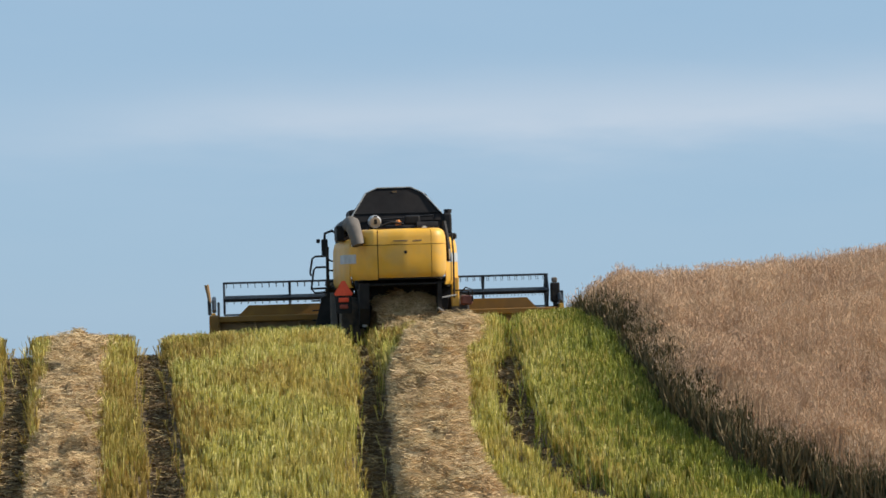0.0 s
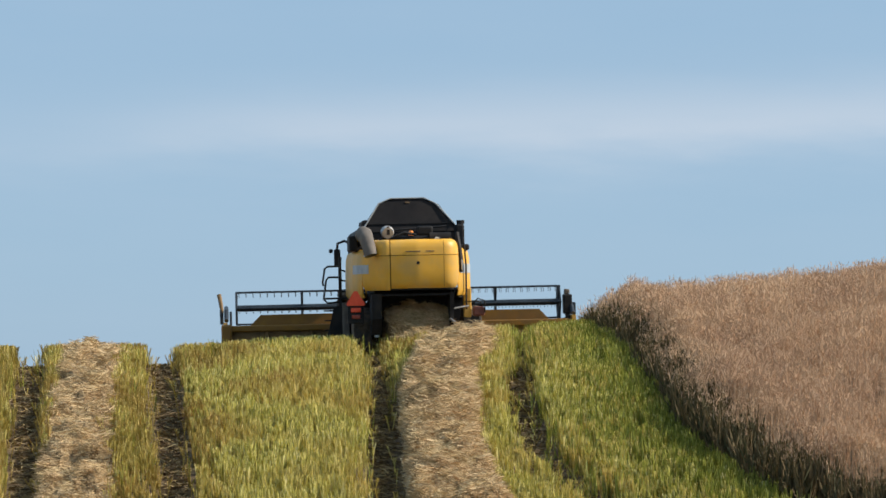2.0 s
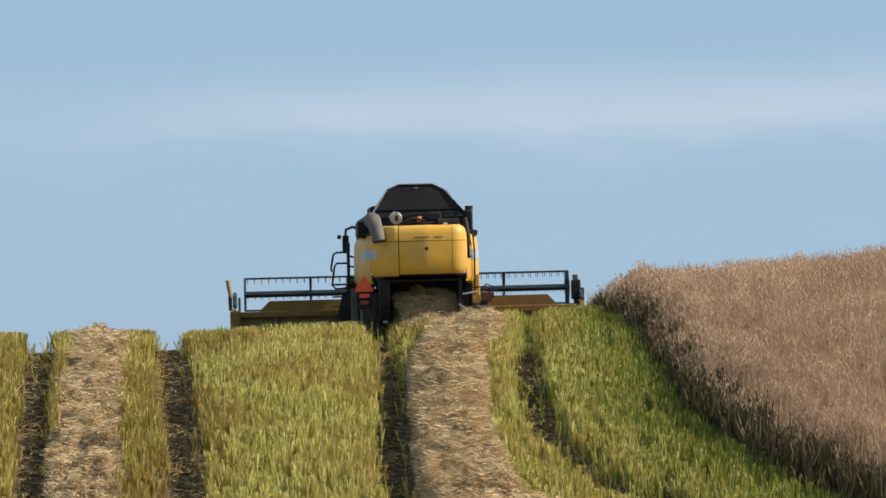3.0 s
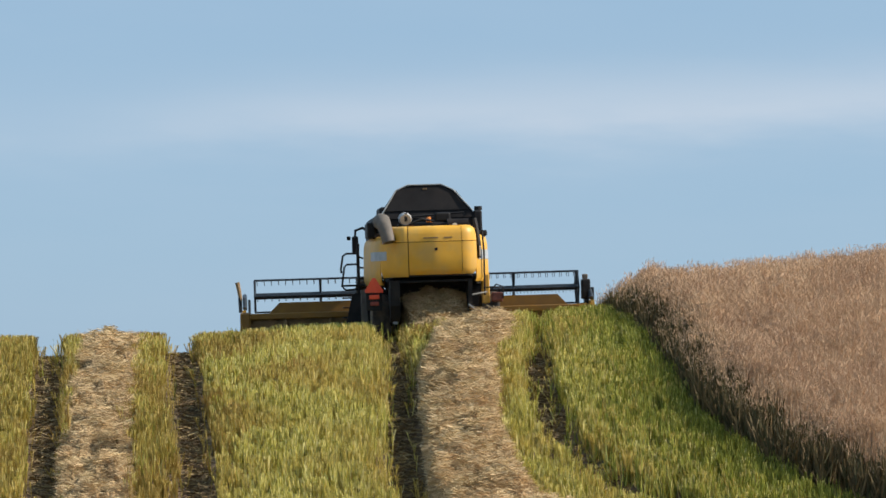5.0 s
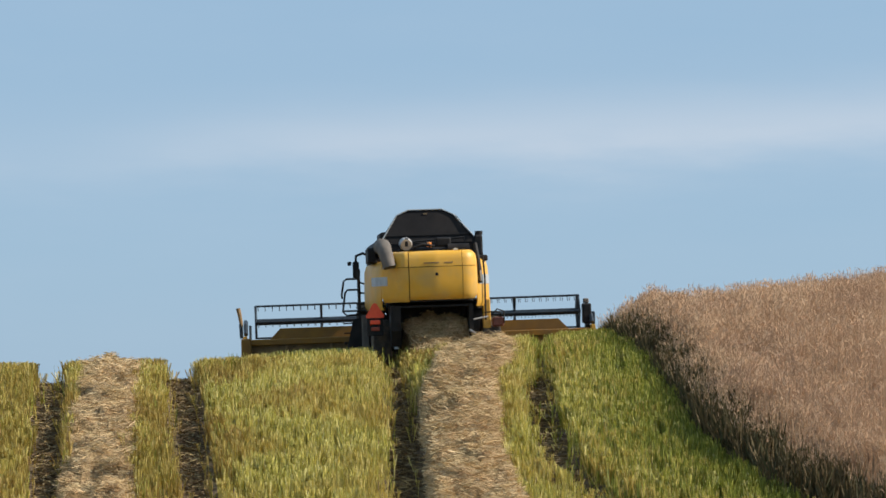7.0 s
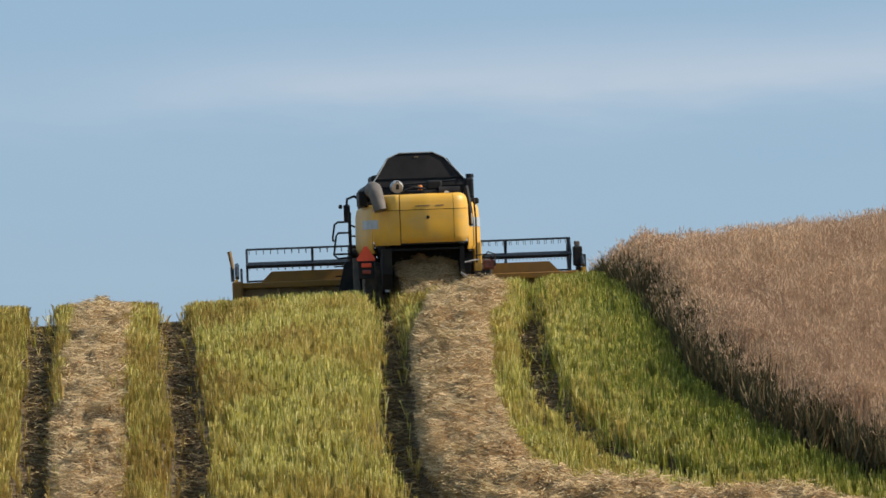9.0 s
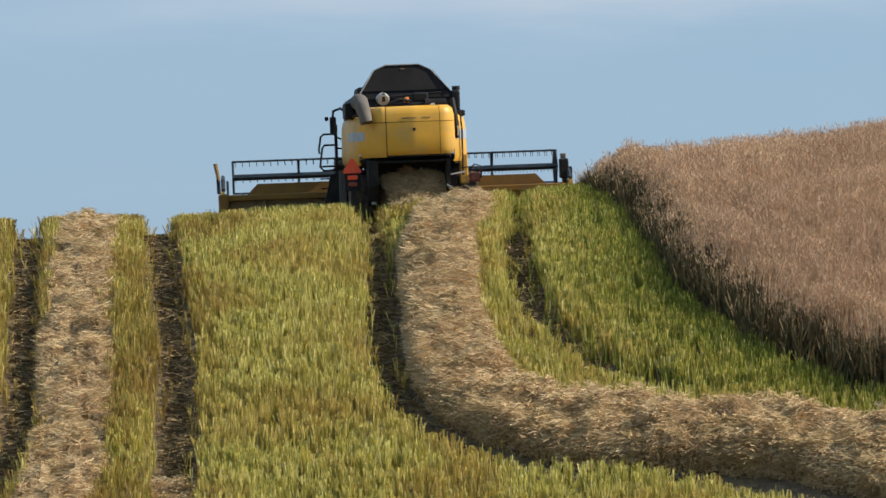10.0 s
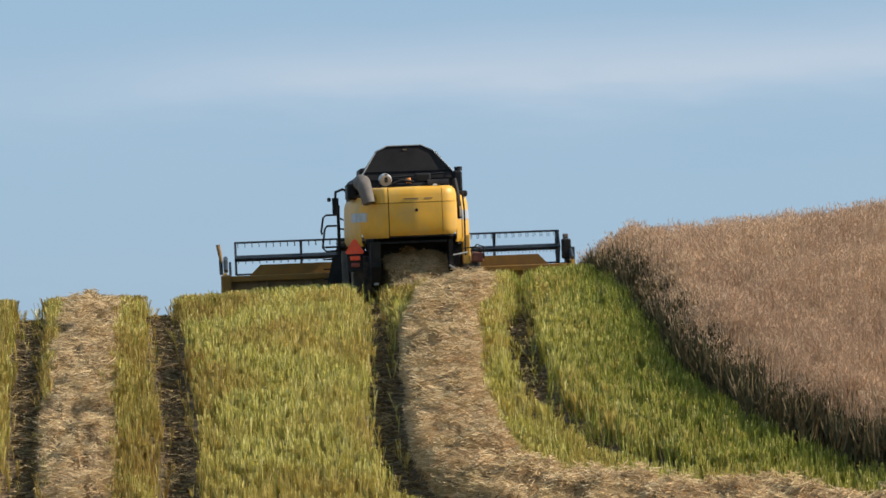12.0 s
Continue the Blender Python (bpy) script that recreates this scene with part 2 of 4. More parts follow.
def blades(foot, tip, wide_foot, wide_tip, turn):
    """Thin tapered strips from foot to tip, turned about their own length: (4n, 3) corners and (n, 4) faces."""
    axis = tip - foot
    axis = axis / np.maximum(np.linalg.norm(axis, axis=1, keepdims=True), 1e-6)
    ref = np.where(np.abs(axis[:, 2:3]) < 0.9, [[0, 0, 1.0]], [[1.0, 0, 0]])
    u = np.cross(axis, ref)
    u /= np.maximum(np.linalg.norm(u, axis=1, keepdims=True), 1e-6)
    v = np.cross(axis, u)
    side = u * np.cos(turn)[:, None] + v * np.sin(turn)[:, None]
    a, b = side * wide_foot[:, None] / 2, side * wide_tip[:, None] / 2
    verts = np.stack([foot - a, foot + a, tip + b, tip - b], axis=1).reshape(-1, 3)
    return verts, np.arange(len(verts)).reshape(-1, 4)


def joined(sets):
    """Several (verts, faces, material index) sets in one."""
    V, F, W, n = [], [], [], 0
    for v, f, w in sets:
        V.append(v), F.append(f + n), W.append(np.zeros(len(f), int) + w)
        n += len(v)
    return np.vstack(V), np.vstack(F), np.concatenate(W)


rng = np.random.default_rng(7)


LATTICE = rng.uniform(-1, 1, (64, 64))


def wander(x, y, size, seed=0.0):
    """A smooth random field, about -1 to 1, with lumps of that size in metres."""
    total = 0.0
    for octave, weight in ((1.0, 1.0), (2.1, 0.5)):
        u, v = x / size * octave + seed * 7.3, y / size * octave + seed * 3.1
        i, j = np.floor(u).astype(int), np.floor(v).astype(int)
        a, b = u - i, v - j
        a, b = a * a * (3 - 2 * a), b * b * (3 - 2 * b)
        g = lambda p, q: LATTICE[p % 64, q % 64]
        total = total + weight * ((g(i, j) * (1 - a) + g(i + 1, j) * a) * (1 - b) + (g(i, j + 1) * (1 - a) + g(i + 1, j + 1) * a) * b)
    return total


def build_ground():
    gx = np.concatenate([[-2500, -900, -300, -120, -60, -35, -25], np.arange(-18, 18, 0.2), [20, 25, 35, 60, 120, 300, 900, 2500]])
    gy = np.concatenate([[-290, -120, -50, -20, -5, 3, 10, 18, 25, 32, 38, 42], np.arange(45, 84, 0.2), [86, 90, 100, 130, 180, 260, 400, 700, 1200, 2000, 2900]])
    X, Y = np.meshgrid(gx, gy)
    x, y = X.ravel(), Y.ravel()
    z = land(x, y) + 0.02 * wander(x, y, 0.35) + 0.015 * rng.normal(size=len(x)) * (np.abs(x) < 18)
    near = (np.abs(x) < 17) & (y > 45) & (y < 84)
    for line in (OLD_LEFT, OLD_RIGHT, NEW_LEFT, NEW_RIGHT):
        d = np.full(len(x), 9.0)
        d[near] = away(x[near], y[near], line)
        z -= 0.07 * np.exp(-(d / 0.3) ** 4)
    w = len(gx)
    i = (np.arange(len(gy) - 1)[:, None] * w + np.arange(w - 1)[None, :]).ravel()
    ob = soup("ground", np.stack([x, y, z], 1), np.stack([i, i + 1, i + w + 1, i + w], 1), [M_SOIL], smooth=True)
    tagged(ob, "brown field soil with wheel ruts on a rounded hill", "ground", kind="structure")


def build_stubble():
    n = 142000
    far = np.arange(n) > 120000
    x = np.where(far, rng.uniform(-34, 30, n), rng.uniform(-16, 13, n))
    y = np.where(far, rng.uniform(26, 50, n), rng.uniform(48.5, 80, n))
    # sown in rows that run up the hill, several stalks to a tuft
    x = np.where(rng.random(n) < 0.5, np.round(x / 0.3) * 0.3 + rng.normal(0, 0.045, n), x)
    tuft = (np.arange(n) // 4) * 4
    x, y = np.where(far, x, x[tuft] + rng.normal(0, 0.05, n)), np.where(far, y, y[tuft] + rng.normal(0, 0.05, n))
    keep = ~beyond_edge(x, y)
    stray = rng.random(n) < np.where((x > -1.8) & (x < 0.6), 0.40, np.where(x > 0.6, 0.16, 0.08))
    for line, half in ((OLD_LEFT, 0.43), (OLD_RIGHT, 0.47), (NEW_LEFT, 0.52), (NEW_RIGHT, 0.42), (OLD_ROW, 0.68), (NEW_ROW, 0.78)):
        ragged = half + 0.07 * wander(x, y, 0.45, half * 9) + rng.normal(0, 0.05, n)
        if line is NEW_LEFT:
            ragged = np.where(y > 66.3, ragged - 0.13, ragged)
        if line is NEW_RIGHT:
            ragged = np.where(y > 66.5, ragged - 0.30, ragged)
        if line is not OLD_ROW and line is not NEW_ROW:
            ragged = np.where(stray, ragged - 0.28, ragged)
        keep &= away(x, y, line) > ragged
    keep &= ~((y > 78.4) & (x > -4.9) & (x < 4.3))
    keep &= ~((away(x, y, NEW_ROW) < 1.22 + 0.08 * wander(x, y, 0.4)) & (y < 54.8) & (x > 0.6))
    keep &= ~((away(x, y, NEW_LEFT) + away(x, y, NEW_ROW) < np.where(x > 3.0, 2.35, 1.45) + 0.1 * wander(x, y, 0.4)) & (y < 66.0) & ~(stray & (y > 56) & (away(x, y, NEW_ROW) > 1.05)))
    x, y = x[keep], y[keep]
    n = len(x)
    rut = np.minimum.reduce([away(x, y, line) for line in (OLD_LEFT, OLD_RIGHT, NEW_LEFT, NEW_RIGHT)])
    tall = (0.63 + 0.06 * wander(x, y, 2.5, 1.0)) * rng.uniform(0.80, 1.08, n)
    tall *= np.clip(0.25 + rut * 1.9, 0.4, 1.0) * (1 - 0.35 * np.exp(-((x + 1.5) / 0.28) ** 2) * (y > 67))
    trodden = (away(x, y, NEW_LEFT) < 1.1) & (x > -1.0) & (y > 65.8)
    tall *= np.where(trodden, 0.85, 1.0)
    foot = np.stack([x, y, land(x, y) - 0.03], 1)
    lean = rng.normal(0, 0.07, (n, 2)) * np.where(rut < 0.42, 1.5, 1.0)[:, None] + np.array([-0.05, 0.0])
    tip = foot + np.stack([lean[:, 0], lean[:, 1], tall], 1)
    wide = rng.uniform(0.009, 0.027, n)
    turn = rng.uniform(0, math.pi, n)
    sets = []
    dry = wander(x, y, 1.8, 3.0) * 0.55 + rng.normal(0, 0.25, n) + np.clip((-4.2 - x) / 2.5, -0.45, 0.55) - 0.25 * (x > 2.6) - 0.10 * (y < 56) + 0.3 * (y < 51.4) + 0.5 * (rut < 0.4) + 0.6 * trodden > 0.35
    # stalks close to the crop turn dark green, painting its shadow on the stubble
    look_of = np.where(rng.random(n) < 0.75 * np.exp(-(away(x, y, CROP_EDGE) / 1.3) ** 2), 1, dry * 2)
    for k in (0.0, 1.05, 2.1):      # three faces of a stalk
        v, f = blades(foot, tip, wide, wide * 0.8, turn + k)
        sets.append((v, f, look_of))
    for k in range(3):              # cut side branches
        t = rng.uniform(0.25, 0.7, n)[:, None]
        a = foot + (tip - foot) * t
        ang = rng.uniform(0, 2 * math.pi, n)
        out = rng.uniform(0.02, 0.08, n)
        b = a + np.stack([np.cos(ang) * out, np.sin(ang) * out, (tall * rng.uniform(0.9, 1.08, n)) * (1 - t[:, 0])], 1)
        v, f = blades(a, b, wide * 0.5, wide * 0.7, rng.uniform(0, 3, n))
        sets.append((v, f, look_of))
    # fresh green shoots, thickest in the lee of the standing crop
    d = away(x, y, CROP_EDGE)
    pick = rng.random(n) < 0.05 + 0.80 * np.exp(-((d - 0.7) / 1.3) ** 2) + 0.20 * (x > 2.6) * (y > 54.5)
    g = foot[pick]
    m = len(g)
    for k in range(3):
        h = rng.uniform(0.35, 0.72, m)
        tipg = g + np.stack([rng.normal(0, 0.08, m), rng.normal(0, 0.08, m), h], 1)
        v, f = blades(g + np.stack([rng.normal(0, 0.04, m), rng.normal(0, 0.04, m), 0 * h], 1), tipg, np.full(m, 0.03), np.full(m, 0.012), rng.uniform(0, 3, m))
        sets.append((v, f, 1))
    V, F, W = joined(sets)
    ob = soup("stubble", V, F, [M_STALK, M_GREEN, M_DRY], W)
    tagged(ob, "tall yellow-green rapeseed stubble with brown patches on the hill", "stubble", kind="stuff")


def build_crop():
    n = 66000
    x, y = rng.uniform(3, 22, n), rng.uniform(48, 92, n)
    keep = beyond_edge(x, y) & (x < 0.175 * y + 3)
    d = away(x, y, CROP_EDGE)
    hole = wander(x, y, 1.0, 7.0) > 0.46
    keep &= ~(hole & (rng.random(n) < 0.9))
    # thin it out away from the edge and the brow
    keep &= rng.random(n) < np.where(d < 1.5, 0.95, 0.75) * np.where(y > 79, 0.3, 1)
    x, y, d = x[keep], y[keep], d[keep]
    n = len(x)
    tall = 1.30 + 0.10 * wander(x, y, 1.6, 2.0) + 0.09 * wander(x, y, 0.55, 5.0) + rng.normal(0, 0.07, n)
    tall *= np.clip(np.where(y > 61, 0.76 + 0.24 * d, 1.04 + 0.05 * d), 0, np.where(d < 1.2, 1.06, 1.0)) + np.where(d < 0.6, rng.uniform(-0.14, 0.06, n), 0)
    foot = np.stack([x, y, land(x, y) - 0.03], 1)
    lean = rng.normal(0, 0.10, (n, 2))
    tip = foot + np.stack([lean[:, 0], lean[:, 1], tall], 1)
    sets = []
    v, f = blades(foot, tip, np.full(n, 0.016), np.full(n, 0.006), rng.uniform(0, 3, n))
    # main stems go dark near the edge only, as painted shade
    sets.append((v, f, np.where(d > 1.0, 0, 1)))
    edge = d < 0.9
    # broad dark blades added low down to deepen the face's shade
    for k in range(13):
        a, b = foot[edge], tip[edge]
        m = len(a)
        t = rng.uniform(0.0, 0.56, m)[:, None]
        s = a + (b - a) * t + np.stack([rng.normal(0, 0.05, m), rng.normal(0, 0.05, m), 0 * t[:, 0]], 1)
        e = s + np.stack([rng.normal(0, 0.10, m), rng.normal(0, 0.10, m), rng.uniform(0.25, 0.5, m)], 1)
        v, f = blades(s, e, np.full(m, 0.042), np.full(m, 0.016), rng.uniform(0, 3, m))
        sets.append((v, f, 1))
    for k in range(27):             # pods up the branches
        t = 1.03 - np.where(d < 1.6, 0.17, 0.38)[:, None] * rng.random(n)[:, None] ** 1.25
        r = 0.16 * (1.15 - t[:, 0] * 0.75)
        ang = rng.uniform(0, 2 * math.pi, n)
        off = np.stack([np.cos(ang) * r * rng.random(n) ** 0.5, np.sin(ang) * r * rng.random(n) ** 0.5, 0 * ang], 1) * 1.5
        s = foot + (tip - foot) * t + off
        e = s + np.stack([np.cos(ang) * rng.uniform(0.0, 0.06, n), np.sin(ang) * rng.uniform(0.0, 0.06, n), rng.uniform(0.0, 0.10, n)], 1)
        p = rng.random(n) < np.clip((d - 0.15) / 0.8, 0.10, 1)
        v, f = blades(s[p], e[p], rng.uniform(0.009, 0.018, p.sum()), np.full(p.sum(), 0.007), rng.uniform(0, 3, p.sum()))
        sets.append((v, f, 0))
    V, F, W = joined(sets)
    ob = soup("standing_crop", V, F, [M_POD, M_SHADED_STEM], W)
    tagged(ob, "ripe brownish standing rapeseed crop full of dry pods", "crop", kind="stuff")


def build_windrow(name, line, half, high, label, strands, rough):
    """A heap of threshed straw along a line: a lumpy bed, coloured dark as shaded gaps, under loose strands."""
    tang = np.gradient(line, axis=0)
    tang /= np.linalg.norm(tang, axis=1, keepdims=True)
    norm = np.stack([-tang[:, 1], tang[:, 0]], 1)
    n = len(line)
    s = np.arange(n) * 0.2
    rim = 0.60 * high

    def top(si, c):
        """Height of the heap at run si and side c."""
        lump = 0.15 * wander(si, c, 0.75, 4.0) + 0.24 * wander(si, c * 0.7, 0.32, 1.3)
        lump = lump - 2.0 * np.clip(wander(si, c * 1.2, 0.34, 6.0) - 0.85 + 0.35 * rough, 0, 0.24)
        # ridges and grooves across the heap, as it fell in batches
        lump = lump - rough * np.clip(wander(si, c * 0.45, 0.40, 9.0) - 0.15, 0, 0.5)
        grown = np.clip(0.5 + 0.22 * si, 0, 1)
        return grown * (rim + (high - rim) * np.clip(1 - np.abs(c) ** 3, 0, 1) ** 0.6 + high * lump * (1.1 - 0.6 * np.abs(c)))
    wob = half(s) * (1 + 0.10 * wander(s, s * 0, 1.0, 2.0))
    across = np.concatenate([[-0.72, -0.75, -0.88], np.linspace(-1, 1, 21), [0.88, 0.75, 0.72]])
    m = len(across)
    ragged = 1 + 0.025 * rng.normal(size=(n, m))
    XY = line[:, None, :] + norm[:, None, :] * (across[None, :] * wob[:, None] * ragged)[:, :, None]
    H = np.array([top(s, c) for c in across]).T + 0.03 * rng.normal(size=(n, m))
    for k, z in ((0, -0.05), (1, 0.5 * rim), (2, 0.75 * rim)):
        H[:, k] = H[:, m - 1 - k] = z
    Z = land(XY[..., 0], XY[..., 1]) + H
    verts = np.concatenate([XY, Z[..., None]], 2).reshape(-1, 3)
    i = (np.arange(n - 1)[:, None] * m + np.arange(m - 1)[None, :]).ravel()
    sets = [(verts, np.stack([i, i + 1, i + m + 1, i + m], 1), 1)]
    k = strands
    tuft = rng.integers(0, k // 150, k)
    t_run, t_side = rng.uniform(0, n - 1.01, k // 150)[tuft], np.where(rng.random(k // 150) < 0.3, rng.choice([-1.0, 1.0], k // 150) * rng.uniform(0.90, 1.05, k // 150), rng.uniform(-1.0, 1.0, k // 150))[tuft]
    t_up, t_ang = rng.uniform(0.04, 0.25, k // 150)[tuft], rng.normal(0, 0.6, k // 150)[tuft]
    du, dc = rng.normal(0, 0.55, k), rng.normal(0, 0.14, k)
    si = np.clip(t_run + du, 0, n - 1.02)
    t_up = t_up * np.exp(-(du / 0.7) ** 2 - (dc / 0.2) ** 2)
    loose = rng.random(k) < 0.48
    si = np.where(loose, rng.uniform(0, n - 1.02, k), si)
    t_side = np.where(loose, rng.uniform(-1.04, 1.04, k), t_side)
    t_up = np.where(loose, rng.uniform(-0.03, 0.03, k), t_up)
    j = si.astype(int)
    c = np.clip(t_side + dc, -1.05, 1.05)
    p = line[j] + (line[j + 1] - line[j]) * (si - j)[:, None] + norm[j] * (c * wob[j])[:, None]
    z = land(p[:, 0], p[:, 1]) + np.maximum(top(si * 0.2, np.clip(c, -1, 1)), 0.0) + t_up + rng.uniform(-0.03, 0.05, k) - np.where(np.abs(c) > 0.95, rng.uniform(0, 0.35 * rim, k), 0)
    mid = np.stack([p[:, 0], p[:, 1], z], 1)
    ang = rng.uniform(0, 2 * math.pi, k)
    ang = np.where(rng.random(k) < 0.7, np.arctan2(norm[j, 1], norm[j, 0]) + t_ang + rng.normal(0, 0.25, k), ang)
    long = 0.03 + 0.17 * rng.random(k) ** 1.6
    rise = rng.normal(0, 0.26, k)
    dv = np.stack([np.cos(ang), np.sin(ang), rise], 1) * long[:, None]
    v, f = blades(mid - dv, mid + dv, rng.uniform(0.006, 0.016, k), rng.uniform(0.004, 0.010, k), rng.uniform(0, 3, k))
    sets.append((v, f, 0))
    # straws hanging down both flanks
    k = strands // 3
    j = rng.integers(0, n - 1, k)
    c = rng.choice([-1.0, 1.0], k) * rng.uniform(0.74, 1.03, k)
    p = line[j] + (line[j + 1] - line[j]) * rng.random((k, 1)) + norm[j] * (c * wob[j])[:, None]
    mid = np.stack([p[:, 0], p[:, 1], land(p[:, 0], p[:, 1]) + rng.uniform(0.0, 1.0 * rim, k)], 1)
    dv = rng.normal(0, 1, (k, 3))
    dv *= (rng.uniform(0.04, 0.16, k) / np.linalg.norm(dv, axis=1))[:, None]
    v, f = blades(mid - dv, mid + dv, rng.uniform(0.008, 0.018, k), rng.uniform(0.005, 0.012, k), rng.uniform(0, 3, k))
    sets.append((v, f, 0))
    V, F, W = joined(sets)
    ob = soup(name, V, F, [M_STRAW, M_SHADED_STRAWBED], W)
    return tagged(ob, label, "windrow", kind="stuff")


def build_litter():
    """Trodden stalks and clods in the ruts."""
    sets = []
    for line in (OLD_LEFT, OLD_RIGHT, NEW_LEFT, NEW_RIGHT):
        k = len(line) * 48
        j = rng.integers(0, len(line), k)
        p = line[j] + rng.normal(0, 0.24, (k, 2))
        z = land(p[:, 0], p[:, 1]) - 0.05 + rng.uniform(0.0, 0.12, k)
        mid = np.stack([p[:, 0], p[:, 1], z], 1)
        ang = rng.uniform(0, 2 * math.pi, k)
        dv = np.stack([np.cos(ang), np.sin(ang), rng.normal(0, 0.2, k)], 1) * rng.uniform(0.04, 0.2, k)[:, None]
        v, f = blades(mid - dv, mid + dv, rng.uniform(0.01, 0.03, k), rng.uniform(0.006, 0.02, k), rng.uniform(0, 3, k))
        sets.append((v, f, 0))
        # clods
        k = len(line) * 5
        j = rng.integers(0, len(line), k)
        p = line[j] + rng.normal(0, 0.17, (k, 2))
        c = np.stack([p[:, 0], p[:, 1], land(p[:, 0], p[:, 1]) - 0.05], 1)
        r = rng.uniform(0.03, 0.085, k)
        box = np.array([[-1, -1, -1], [1, -1, -1], [1, 1, -1], [-1, 1, -1], [-0.6, -0.6, 0.8], [0.7, -0.5, 0.7], [0.6, 0.6, 0.9], [-0.5, 0.7, 0.6]], float)
        vv = c[:, None, :] + box[None] * r[:, None, None] * rng.uniform(0.6, 1.2, (k, 8, 3))
        quads = np.array([[4, 5, 6, 7], [0, 1, 5, 4], [1, 2, 6, 5], [2, 3, 7, 6], [3, 0, 4, 7]])
        ff = (np.arange(k)[:, None, None] * 8 + quads[None]).reshape(-1, 4)
        sets.append((vv.reshape(-1, 3), ff, 1))
    V, F, W = joined(sets)
    ob = soup("rut_litter", V, F, [M_LITTER, M_SOIL], W)
    tagged(ob, "crushed stalks and soil clods in the wheel ruts", "litter", kind="stuff")


# ---- mesh helpers ----
def part(name, bm, mat, parent, label="", smooth=False):
    """Link a bmesh as one mesh object under a thing or a part."""
    bmesh.ops.recalc_face_normals(bm, faces=bm.faces)
    me = bpy.data.meshes.new(name)
    bm.to_mesh(me)
    bm.free()
    me.materials.append(mat)
    if smooth:
        me.polygons.foreach_set("use_smooth", [True] * len(me.polygons))
        me.set_sharp_from_angle(angle=radians(40))
    ob = new(name, me)
    ob.parent = parent
    if label:
        tagged(ob, label)
    return ob


def box(x0, x1, y0, y1, z0, z1, bevel=0.015, bm=None):
    bm = bm or bmesh.new()
    r = bmesh.ops.create_cube(bm, size=1.0)
    for v in r["verts"]:
        v.co = Vector((x0 + (v.co.x + 0.5) * (x1 - x0), y0 + (v.co.y + 0.5) * (y1 - y0), z0 + (v.co.z + 0.5) * (z1 - z0)))
    if bevel:
        es = {e for v in r["verts"] for e in v.link_edges}
        bmesh.ops.bevel(bm, geom=list(es), offset=bevel, segments=2, affect="EDGES", profile=0.5)
    return bm


def tube(points, radius, sides=10, bm=None, caps=True):
    """A round bar through points; radius may be one number or one per point."""
    bm = bm or bmesh.new()
    pts = [Vector(p) for p in points]
    rad = radius if isinstance(radius, (list, tuple)) else [radius] * len(pts)
    rings = []
    up = None
    for i, p in enumerate(pts):
        t = (pts[min(i + 1, len(pts) - 1)] - pts[max(i - 1, 0)]).normalized()
        if up is None:
            up = Vector((0, 0, 1)) if abs(t.z) < 0.9 else Vector((1, 0, 0))
        u = t.cross(up).normalized()
        up = u.cross(t).normalized()
        rings.append([bm.verts.new(p + (u * math.cos(a) + up * math.sin(a)) * rad[i]) for a in (2 * math.pi * k / sides for k in range(sides))])
    for a, b in zip(rings[:-1], rings[1:]):
        for k in range(sides):
            bm.faces.new((a[k], a[(k + 1) % sides], b[(k + 1) % sides], b[k]))
    if caps:
        bm.faces.new(rings[0])
        bm.faces.new(rings[-1])
    return bm


def plate(outline, thick, axis="y", at=0.0):
    """A flat plate: outline in the two other axes, thickness along axis."""
    bm = bmesh.new()
    place = {"x": lambda a, b, d: (at + d, a, b), "y": lambda a, b, d: (a, at + d, b), "z": lambda a, b, d: (a, b, at + d)}[axis]
    lo = [bm.verts.new(place(a, b, 0)) for a, b in outline]
    hi = [bm.verts.new(place(a, b, thick)) for a, b in outline]
    bm.faces.new(lo)
    bm.faces.new(hi)
    for k in range(len(outline)):
        j = (k + 1) % len(outline)
        bm.faces.new((lo[k], lo[j], hi[j], hi[k]))
    return bm


def sheet(corners, thick):
    """A thin plate through four or more corners in space, thickened along its normal."""
    bm = bmesh.new()
    c = [Vector(p) for p in corners]
    nrm = (c[1] - c[0]).cross(c[2] - c[0]).normalized() * thick
    lo = [bm.verts.new(p) for p in c]
    hi = [bm.verts.new(p + nrm) for p in c]
    bm.faces.new(lo)
    bm.faces.new(hi)
    for k in range(len(c)):
        j = (k + 1) % len(c)
        bm.faces.new((lo[k], lo[j], hi[j], hi[k]))
    return bm


def along(curve, s):
    """Point on a plan curve at s from 0 to 1, by length."""
    d = [0.0]
    for a, b in zip(curve[:-1], curve[1:]):
        d.append(d[-1] + math.hypot(b[0] - a[0], b[1] - a[1]))
    s *= d[-1]
    return np.interp(s, d, [p[0] for p in curve]), np.interp(s, d, [p[1] for p in curve])


